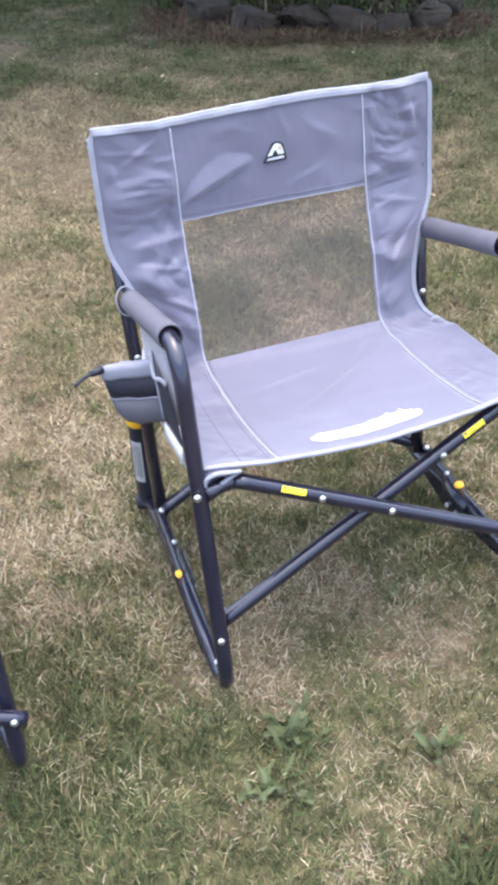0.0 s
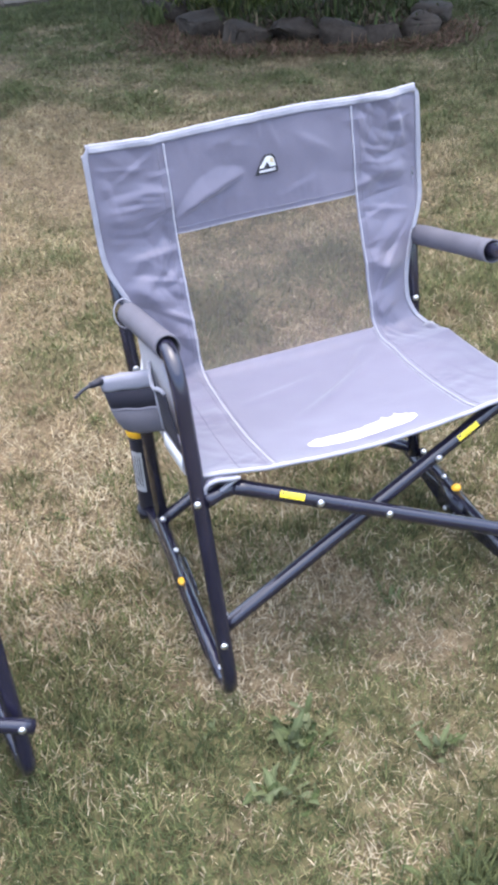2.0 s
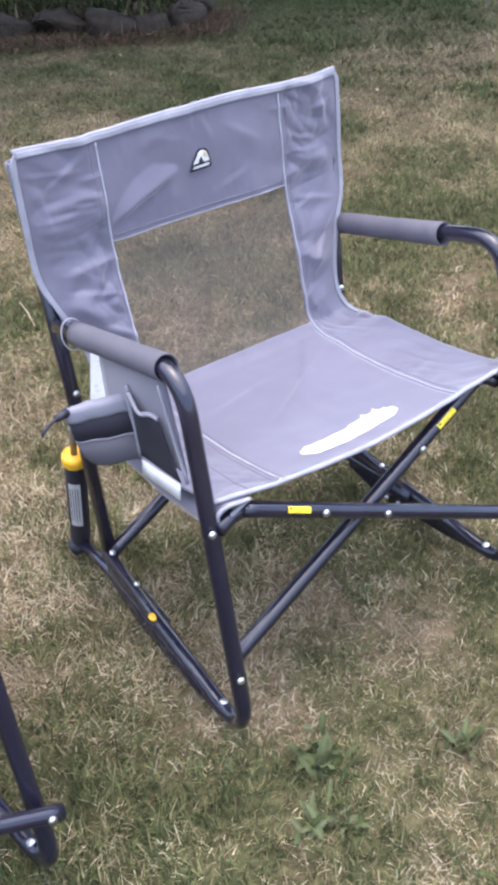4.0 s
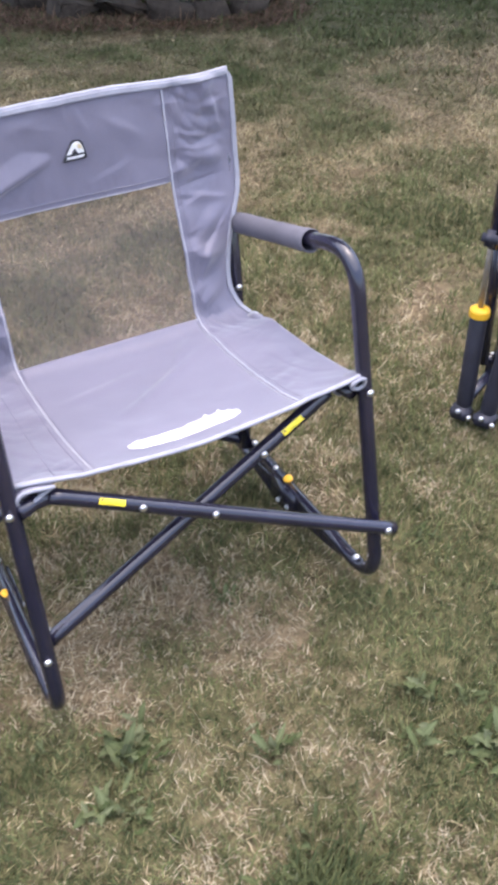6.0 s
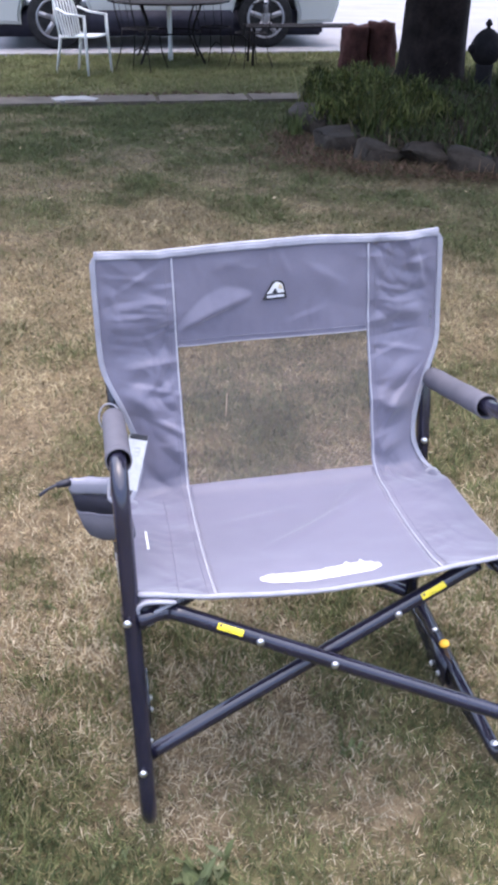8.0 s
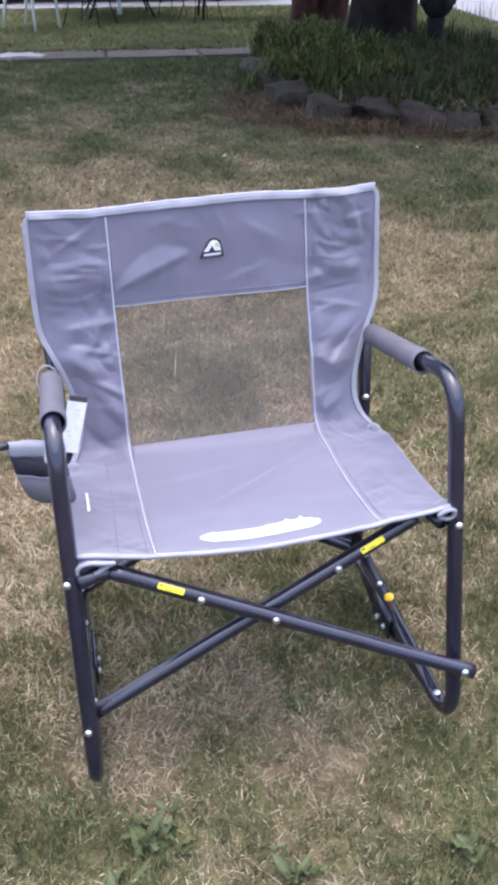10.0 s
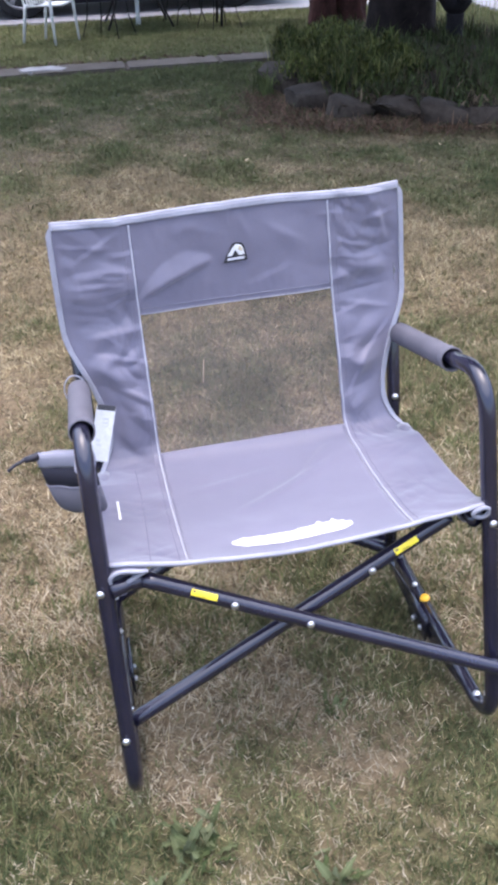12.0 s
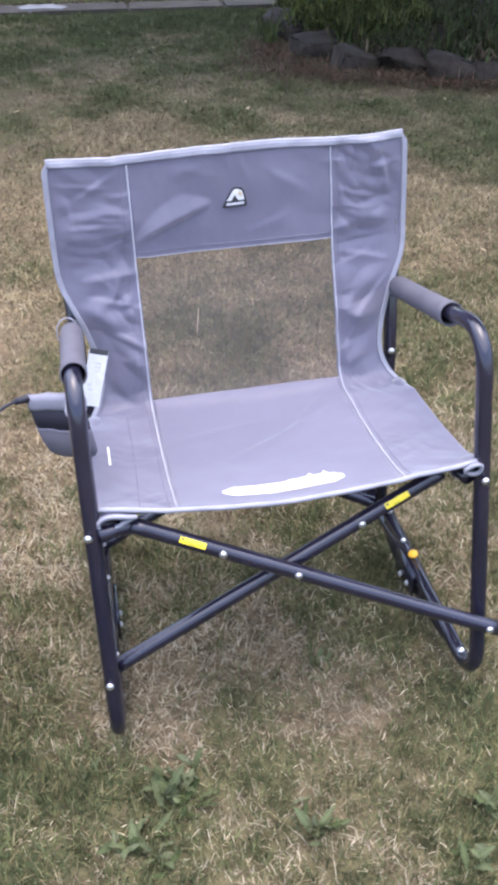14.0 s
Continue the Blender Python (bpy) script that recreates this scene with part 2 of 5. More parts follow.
# ---- the ground ----
PATH_LOW, PATH_HIGH = (7.06, 0.02), (7.42, 0.0)  # edges of the walkway: y at x = 0, slope
DRIVE_Y, DRIVE_X = 10.35, 4.45
BED = [(1.36, 6.70), (1.22, 6.3), (1.25, 5.9), (1.28, 5.2), (1.42, 4.82), (1.72, 4.66), (1.95, 4.42), (2.25, 4.30), (2.50, 4.42), (2.70, 4.85), (3.05, 5.7), (3.4, 6.8), (3.3, 7.7), (2.9, 8.3), (2.2, 8.0), (1.72, 7.3)]


def in_bed(x, y):
    """Whether places lie inside the planted bed."""
    x, y = np.asarray(x), np.asarray(y)
    inside = np.zeros(x.shape, bool)
    for (ax, ay), (bx, by) in zip(BED, BED[1:] + BED[:1]):
        inside ^= ((ay > y) != (by > y)) & (x < (bx - ax) * (y - ay) / (by - ay + 1e-12) + ax)
    return inside


# Spots of the lawn that stay greener, and drier ones: x, y, reach and how much drier.
GREEN_SPOTS = [(-0.07, -0.43, 0.1, -0.6), (0.3, -0.37, 0.11, -0.7), (-0.23, -0.12, 0.07, -0.35), (0.27, 0.21, 0.14, -0.3), (0.27, -0.2, 0.07, -0.4), (-0.31, -0.03, 0.06, -0.4), (-0.46, 0.03, 0.08, -0.35), (0.5, 0.1, 0.08, -0.4), (-0.26, -0.26, 0.07, -0.35),
               (0.14, 0.3, 0.06, -0.3), (0.12, 1.36, 0.14, -0.5), (-0.42, 1.41, 0.1, -0.35), (-0.47, 2, 0.12, -0.3), (-0.58, 0.16, 0.08, -0.4), (0.68, 1, 0.1, -0.3), (1.55, 1.33, 0.25, -0.2), (0.31, -0.08, 0.06, -0.3), (0.01, -0.09, 0.04, -0.35)]
DRY_SPOTS = [(-0.23, 0.07, 0.08, 0.4), (0.12, 0.1, 0.08, 0.45), (0.01, 0.13, 0.06, 0.3), (0.11, -0.06, 0.06, 0.4), (0.18, -0.13, 0.06, 0.4), (-0.36, 0.33, 0.1, 0.3), (-0.2, -0.33, 0.05, 0.4), (-0.39, -0.16, 0.06, 0.35), (-0.18, 0.01, 0.05, 0.4),
             (0.64, 0.24, 0.08, 0.5), (0.39, 0.33, 0.07, 0.35), (1.03, 2.02, 0.18, 0.3), (1.4, 1.9, 0.22, 0.35), (2.06, 2.03, 0.3, 0.3), (-0.4, 2.44, 0.25, 0.25), (0, 3.55, 0.35, 0.3), (0.95, 3.8, 0.28, 0.4), (-0.55, 0.9, 0.25, 0.4),
             (-0.46, 0.42, 0.2, 0.2), (-0.56, -0.08, 0.05, 0.3)]


def dryness(x, y):
    """How far the lawn has withered, 0 to 1; lowered beyond y = 4 to paint in the tree's shade."""
    d = 0.42 + 0.15 * np.exp(-(((y - 2.2) / 1.6) ** 4)) + 0.62 * (wander(x, y, 0.55, 3) - 0.5) + 0.60 * (wander(x, y, 0.19, 4) - 0.5) + 0.42 * (wander(x, y, 0.075, 6) - 0.5) + 0.25 * (wander(x, y, 2.1, 5) - 0.5)
    d = d + 0.16 * np.exp(-(((y - 2.9) / 0.75) ** 2)) + 0.12 * np.exp(-(((y - 2.1) / 1.2) ** 4)) - 0.20 / (1 + np.exp(-(y - 3.95) * 4.0)) - 0.22 / (1 + np.exp(-(y - 7.6) * 4.0)) - 0.12 / (1 + np.exp(-(y - 4.0) * 4.0) + np.exp(-(x - 2.0) * 5)) - 0.30 * np.exp(-(((x + 0.45) / 0.22) ** 2 + ((y - 0.12) / 0.32) ** 2)) + 0.45 * np.exp(-(((x - 1.0) / 0.45) ** 2 + ((y - 4.85) / 0.5) ** 2)) + 0.4 * np.exp(-(((x - 1.9) / 0.7) ** 2 + ((y - 4.2) / 0.18) ** 2))
    d = d - 0.30 * np.exp(-(((x + 0.21) / 0.10) ** 2 + ((y + 0.13) / 0.12) ** 2)) - 0.22 * np.exp(-(((x - 0.05) / 0.3) ** 2 + ((y + 0.38) / 0.12) ** 2))
    d = d - 0.25 * np.exp(-(((x + 0.52) / 0.20) ** 2 + ((y + 0.06) / 0.12) ** 2)) - 0.2 * np.exp(-(((x - 0.15) / 0.12) ** 2 + ((y - 1.5) / 0.3) ** 2))
    d = d - 0.22 / (1 + np.exp((y + 0.16) * 6)) - 0.55 / (1 + np.exp((x + 0.30) * 9) + np.exp((y - 0.02) * 9)) - 0.24 / (1 + np.exp(-(x - 0.45) * 9)) - 0.20 * np.exp(-(((x - 1.75) / 0.6) ** 2 + ((y - 2.7) / 0.9) ** 2)) - 0.10 * np.exp(-(((x - 1.3) / 0.5) ** 2 + ((y - 1.3) / 0.6) ** 2)) - 0.26 * np.exp(-(((x - 0.42) / 0.2) ** 2 + ((y + 0.25) / 0.25) ** 2)) + 0.22 * np.exp(-(((x + 0.52) / 0.36) ** 2 + ((y - 1.0) / 0.55) ** 2)) + 0.20 * np.exp(-(((x - 0.10) / 0.13) ** 2 + ((y + 0.06) / 0.08) ** 2))
    d = 0.47 + 0.62 * (d - 0.47)
    patchy = 1 / (1 + np.exp(np.minimum((y - 1.2) * 4, 60)))
    d = d + patchy * (0.50 * (wander(x, y, 0.10, 7) - 0.5) + 0.45 * (wander(x, y, 0.045, 9) - 0.5)) + 0.12 * np.exp(-(((x - 0.12) / 0.4) ** 2 + ((y - 0.12) / 0.25) ** 2))
    for px, py, reach, more in GREEN_SPOTS + DRY_SPOTS:
        d = d + 0.5 * more * np.exp(-((x - px) ** 2 + (y - py) ** 2) / reach**2)
    d = d + 0.16 * np.exp(-(((y - 3.0) / 1.0) ** 4)) * (1 - shaded(x, y)) + 0.03 * shaded(x, y) * (y < PATH_LOW[0]) - 0.12 * (y > PATH_HIGH[0])
    d = d + 0.14 * np.exp(-(((x - 0.1) / 0.8) ** 2 + ((y - 4.9) / 0.9) ** 2))
    # further off the lawn is evenly mixed
    edge = np.minimum(np.minimum(x + 1.05 + 0.18 * np.clip(y, 0, 9), y + 0.85), 1.7 + 0.9 * np.clip(y, 0, 9) - x) + 0.5 * (wander(x, y, 0.5, 62) - 0.5)
    home = 1 / (1 + np.exp(-np.clip(edge * 6, -60, 60)))
    even = 0.44 + 0.55 * (wander(x, y, 0.5, 63) - 0.5) + 0.45 * (wander(x, y, 0.17, 64) - 0.5) + 0.3 * (wander(x, y, 2.3, 65) - 0.5) - 0.10 / (1 + np.exp(-np.clip((y - 4) * 3, -60, 60)))
    return np.clip(even + home * (d - even), 0, 1)


def shaded(x, y):
    """How far the lawn lies under the tree, 0 to 1, where it is greener and the shade is put into its colour."""
    f = np.clip((x - 0.9) / 0.9, 0, 1)
    reach = 4.0 - 1.70 * f * f * (3 - 2 * f) + 0.35 * (wander(x, y, 0.45, 41) - 0.5)
    return 1 / (1 + np.exp(-np.clip((y - reach) * 5, -60, 60)))


STRAW, PALE, BROWN = np.array([0.280, 0.226, 0.138]), np.array([0.420, 0.368, 0.262]), np.array([0.150, 0.110, 0.072])
GREEN, DEEP, FADED = np.array([0.126, 0.140, 0.060]), np.array([0.066, 0.082, 0.036]), np.array([0.208, 0.186, 0.098])


def turf(name):
    """Thatch and soil between the blades, tinted by how dry the lawn is there."""
    m = surface(name, (0.26, 0.24, 0.22), (1.15, 1.12, 1.08), 45, 0.95, bump=0.9, fine=240, spread=0)
    n, l = m.node_tree.nodes, m.node_tree.links
    tint, mix = n.new("ShaderNodeAttribute"), n.new("ShaderNodeMixRGB")
    tint.attribute_name = "tint"
    mix.blend_type, mix.inputs["Fac"].default_value = "MULTIPLY", 1.0
    n["Principled BSDF"].inputs["Specular IOR Level"].default_value = 0.15
    worn = n["Principled BSDF"].inputs["Base Color"].links[0].from_socket
    l.new(worn, mix.inputs["Color1"])
    l.new(tint.outputs["Color"], mix.inputs["Color2"])
    l.new(mix.outputs["Color"], n["Principled BSDF"].inputs["Base Color"])
    return m


xs = np.unique(np.r_[np.linspace(-160, -7, 12), np.linspace(-7, -1.2, 59), np.linspace(-1.2, 2.0, 129), np.linspace(2.0, 8, 61), np.linspace(8, 160, 12)])
ys = np.unique(np.r_[np.linspace(-160, -5, 12), np.linspace(-5, -0.8, 43), np.linspace(-0.8, 2.4, 129), np.linspace(2.4, 12, 97), np.linspace(12, 200, 12)])
gx, gy = np.meshgrid(xs, ys)
near = np.exp(-((gx / 6) ** 2 + ((gy - 3) / 7) ** 4))
gz = -0.014 + near * 0.016 * (wander(gx, gy, 0.7, 8) - 0.5)
lawn = part("lawn", grid([[(gx[j, i], gy[j, i], gz[j, i]) for i in range(len(xs))] for j in range(len(ys))]), turf("thatch_and_soil"))
tagged(lawn, "patchy dry summer lawn of straw and thatch", "lawn", kind="structure")
dry = np.clip((dryness(gx, gy) - 0.3) / 0.4, 0, 1)
dry = np.where((gx < -6.9) | (gx > 7.9) | (gy < -4.9) | (gy > 11.9), 0.4, dry).ravel()[:, None]
rgba = np.ones((dry.size, 4), np.float32)
rgba[:, :3] = 0.88 * (dry * (0.5 * STRAW + 0.5 * BROWN) + (1 - dry) * (0.6 * GREEN + 0.4 * BROWN))
lawn.data.attributes.new("tint", "FLOAT_COLOR", "POINT").data.foreach_set("color", rgba.ravel())


def slab(name, corners, top, low, material, label, category):
    bm = bmesh.new()
    up = [bm.verts.new((x, y, top)) for x, y in corners]
    bm.faces.new(up)
    made = bmesh.ops.extrude_face_region(bm, geom=list(bm.faces))
    bmesh.ops.translate(bm, vec=(0, 0, low - top), verts=[v for v in made["geom"] if isinstance(v, bmesh.types.BMVert)])
    bmesh.ops.recalc_face_normals(bm, faces=bm.faces)
    bmesh.ops.bevel(bm, geom=[e for e in bm.edges if abs(e.verts[0].co.z - top) + abs(e.verts[1].co.z - top) < 1e-4], offset=0.012, segments=2, affect="EDGES")
    return tagged(part(name, bm, material, None, smooth=False), label, category, kind="structure")


walkway = tagged(new("walkway"), "narrow pale concrete walkway across the lawn", "path", kind="structure")
for k in range(9):
    a, b = -5.0 + 0.75 * k + 0.008, -5.0 + 0.75 * (k + 1)
    corner = [(x, (PATH_LOW if low else PATH_HIGH)[0] + (PATH_LOW if low else PATH_HIGH)[1] * x) for x, low in ((a, 1), (b, 1), (b, 0), (a, 0))]
    piece = slab("paving_slab", corner, 0.012 + 0.004 * random.random(), -0.05, CONCRETE, "", "")
    piece.parent = walkway
    del piece["kind"]
CEMENT = surface("pale_cement", (0.20, 0.195, 0.19), (0.29, 0.28, 0.275), 8, 0.9, bump=0.4, fine=80)
flake = slab("patch_of_cement", [(-0.56, 7.12), (-0.40, 7.16), (-0.25, 7.10), (-0.20, 7.22), (-0.27, 7.30), (-0.33, 7.38), (-0.44, 7.34), (-0.50, 7.39), (-0.60, 7.26)], 0.022, 0.0, CEMENT, "", "")
flake.parent = walkway
del flake["kind"]
slab("driveway", [(-60, DRIVE_Y), (DRIVE_X - 0.25, DRIVE_Y), (DRIVE_X - 0.15, 7.0), (DRIVE_X, -20), (60, -20), (60, 60), (-60, 60)], 0.006, -0.06, DRIVE, "wide bright concrete driveway beyond the lawn", "driveway")


def blades(name, x, y, z0, length, width, lean, colour, label, category, material, rng, sway=0.3):
    """Many bent blades in one mesh, each in its own colour."""
    n = len(x)
    turn = rng.uniform(0, 2 * np.pi, n)
    ax, ay = np.cos(turn), np.sin(turn)
    face = turn + np.pi / 2 + rng.normal(0, 0.5, n)
    wx, wy = np.cos(face) * width / 2, np.sin(face) * width / 2
    mid, end = lean * (1 - sway * 0.5), lean * (1 + sway * 0.35)
    l1, l2 = length * 0.55, length * 0.45
    mx, my, mz = x + ax * np.sin(mid) * l1, y + ay * np.sin(mid) * l1, z0 + np.cos(mid) * l1
    ex, ey, ez = mx + ax * np.sin(end) * l2, my + ay * np.sin(end) * l2, np.maximum(mz + np.cos(end) * l2, z0 + 0.002)
    co = np.empty((n, 5, 3), np.float32)
    co[:, 0] = np.stack([x - wx, y - wy, np.full(n, z0) if np.isscalar(z0) else z0], 1)
    co[:, 1] = np.stack([x + wx, y + wy, np.full(n, z0) if np.isscalar(z0) else z0], 1)
    co[:, 2] = np.stack([mx + wx * 0.8, my + wy * 0.8, mz], 1)
    co[:, 3] = np.stack([mx - wx * 0.8, my - wy * 0.8, mz], 1)
    co[:, 4] = np.stack([ex, ey, ez], 1)
    me = bpy.data.meshes.new(name)
    me.vertices.add(5 * n)
    me.vertices.foreach_set("co", co.ravel())
    me.loops.add(7 * n)
    base = (np.arange(n) * 5)[:, None]
    me.loops.foreach_set("vertex_index", (base + np.array([0, 1, 2, 3, 3, 2, 4])).ravel().astype(np.int32))
    me.polygons.add(2 * n)
    me.polygons.foreach_set("loop_start", (np.arange(n)[:, None] * 7 + np.array([0, 4])).ravel().astype(np.int32))
    me.update(calc_edges=True)
    tint = me.attributes.new("tint", "FLOAT_COLOR", "POINT")
    rgba = np.ones((n, 5, 4), np.float32)
    rgba[:, :, :3] = colour[:, None, :]
    tint.data.foreach_set("color", rgba.ravel())
    me.materials.append(material)
    me.validate()
    return tagged(new(name, me), label, category, kind="stuff")


def lawn_colour(x, y, fresh, rng):
    """Each blade's colour: straw, bleached or rotting where the lawn is dry, two greens and a faded one elsewhere."""
    n = len(x)
    r = rng.random((n, 1))
    hue = 0.60 * np.exp(-(((x - 0.05) / 0.34) ** 2 + ((y - 0.05) / 0.24) ** 2))[:, None] + 0.12 * (y < 0.6)[:, None] * wander(x, y, 0.22, 29)[:, None] + wander(x, y, 0.09, 27)[:, None] + 0.5 * (wander(x, y, 0.6, 28)[:, None] - 0.5)
    dry = np.where(r < 0.42, STRAW, np.where(r < 0.50 + 0.58 * hue, PALE, BROWN))
    # beyond the chairs the straw is more golden
    dry = dry * (1 + np.clip((y - 0.6) / 1.4, 0, 1)[:, None] * np.array([0.08, 0.05, -0.08]))
    # more deep green under the tree also stands in for its shade
    deep = np.clip(0.30 + 0.28 * shaded(x, y) * (y < PATH_LOW[0]) + 0.9 * (0.30 - dryness(x, y)), 0.1, 0.85)[:, None] * np.where(y > PATH_HIGH[0], 0.2, 1.0)[:, None]
    r = rng.random((n, 1))
    wet = np.where(r < deep, DEEP, np.where(r < deep + (1 - deep) * 0.62, GREEN, FADED))
    calm = np.clip((y - 0.8) / 2.0, 0, 1) * 0.6
    tone = (1 + (1 - calm) * rng.uniform(-0.38, 0.30, n)) * (0.60 + 0.50 * wander(x, y, 0.05, 15) + 0.34 * wander(x, y, 0.16, 16))
    # further off the blades blend into the colour round them
    straw = np.clip((dryness(x, y) - 0.3) / 0.4, 0, 1)[:, None]
    blend = 0.55 * np.clip((y - 0.5) / 2.0, 0, 1)[:, None]
    own = np.where(fresh[:, None], wet, dry)
    return (own + blend * (straw * STRAW + (1 - straw) * (0.65 * GREEN + 0.35 * DEEP) - own)) * tone[:, None]


def lawn_grass(name, x0, x1, y0, y1, thick_grown, size, seed, label):
    """Mown grass over a stretch of the lawn: finer and closer near the chairs, where people walk."""
    rng = np.random.default_rng(seed)
    far = lambda u, v: np.hypot(u, v + 0.3)  # noqa: E731
    long, wide = lambda r: (0.0250 + 0.0020 * r) * size, lambda r: (0.0019 + 0.00060 * r) * size  # noqa: E731
    cu, cv = np.clip(0.0, x0, x1), np.clip(-0.3, y0, y1)
    most = thick_grown / (long(far(cu, cv)) * wide(far(cu, cv)))
    n = int((x1 - x0 + 0.4) * (y1 - y0 + 0.4) * most)
    x, y = rng.uniform(x0 - 0.2, x1 + 0.2, n), rng.uniform(y0 - 0.2, y1 + 0.2, n)
    r = far(x, y)
    keep = rng.random(n) < thick_grown / (long(r) * wide(r)) / most
    # stretches meet in a ragged line
    rx, ry = x + 0.36 * (wander(x, y, 0.16, 61) - 0.5), y + 0.36 * (wander(x, y, 0.16, 66) - 0.5)
    keep &= (rx > x0) & (rx < x1) & (ry > y0) & (ry < y1)
    rag = 0.10 * (wander(x, y, 0.12, 51) - 0.35)
    keep &= ~((y > PATH_LOW[0] + PATH_LOW[1] * x + rag) & (y < PATH_HIGH[0] + PATH_HIGH[1] * x - rag)) & (y < DRIVE_Y - 0.02) & (x < DRIVE_X - 0.22) & ~in_bed(x, y)
    x, y, r = x[keep], y[keep], r[keep]
    n = len(x)
    fresh = dryness(x, y) + rng.normal(0, 1, n) * np.where(y < 0.8, 0.27, 0.20) < 0.5
    # green blades stand in tufts
    centre = rng.choice(np.nonzero(fresh)[0], max(1, fresh.sum() // 14))
    order = np.lexsort((y[centre], np.floor(x[centre] / 0.05)))
    centre = centre[order]
    moved = np.nonzero(fresh & (rng.random(n) < 0.45))[0]
    own = rng.choice(centre, len(moved))
    x[moved], y[moved], r[moved] = x[own] + rng.normal(0, 0.006, len(moved)), y[own] + rng.normal(0, 0.006, len(moved)), r[own]
    tall = (0.70 + 0.6 * wander(x, y, 0.3, 11)) * np.where(fresh, 1.05, 0.95)
    lean = np.clip(np.where(fresh, rng.normal(0.72, 0.34, n), rng.normal(1.16, 0.30, n)), 0.08, 1.53)
    lean = np.minimum(lean + 0.05 * np.minimum(r, 6), 1.53)
    width = wide(r) * rng.uniform(0.55, 1.3, n)
    stalk, crumb = rng.random(n) < 0.02, (rng.random(n) < 0.16) & ~fresh
    tall = np.where(stalk, tall * 1.8, np.where(crumb, tall * 0.45, tall))
    lean = np.where(stalk, np.maximum(lean, 1.2), np.where(crumb, 1.45, lean))
    blades(name, x, y, -0.016, long(r) * rng.uniform(0.5, 1.25, n) * tall, width, lean, lawn_colour(x, y, fresh, rng), label, "grass", GRASS, rng, 0.35)


lawn_grass("lawn_grass", -1.0, 1.0, -0.75, 1.0, 3.2, 1.0, 21, "short matted grass, half straw and half green")
lawn_grass("lawn_grass", 1.0, 2.0, -0.75, 1.0, 1.9, 1.3, 24, "short matted grass beside the folded chair")
lawn_grass("lawn_grass", -1.4, 2.4, 1.0, 4.2, 2.1, 1.0, 22, "short dry grass behind the chairs")
lawn_grass("lawn_grass", 2.4, 4.6, 1.0, 4.2, 1.6, 1.5, 26, "short dry grass towards the driveway")
lawn_grass("lawn_grass", -1.8, 4.7, 4.2, 10.6, 2.0, 1.0, 23, "greener mown grass in the shade of the tree")
lawn_grass("lawn_grass", -7.0, -1.0, -6.0, 1.0, 0.6, 1.9, 25, "dry grass over the rest of the lawn")
lawn_grass("lawn_grass", -1.0, 4.6, -6.0, -0.75, 0.6, 1.9, 29, "dry grass over the rest of the lawn")
lawn_grass("lawn_grass", -7.0, -1.4, 1.0, 4.2, 0.6, 1.9, 30, "dry grass over the rest of the lawn")
lawn_grass("lawn_grass", -7.0, -1.8, 4.2, 10.6, 0.6, 1.9, 32, "mown grass over the rest of the lawn")
lawn_grass("lawn_grass", 2.0, 4.6, -0.75, 1.0, 0.6, 1.9, 31, "dry grass towards the driveway")


# ---- the camp chair ----
HALF = 0.303
# The cloth's run from the top of the back down to the seat and forward: y, z and half its width.
RUN = [(0.490, 0.803, 0.303), (0.483, 0.72, 0.305), (0.478, 0.64, 0.306), (0.473, 0.605, 0.305), (0.465, 0.575, 0.293), (0.453, 0.53, 0.274), (0.442, 0.49, 0.261),
       (0.431, 0.447, 0.253), (0.423, 0.415, 0.258), (0.411, 0.395, 0.271), (0.392, 0.384, 0.283), (0.30, 0.380, 0.288), (0.20, 0.386, 0.288), (0.12, 0.398, 0.287), (0.075, 0.408, 0.286), (0.050, 0.416, 0.286)]
SEAM = 0.169


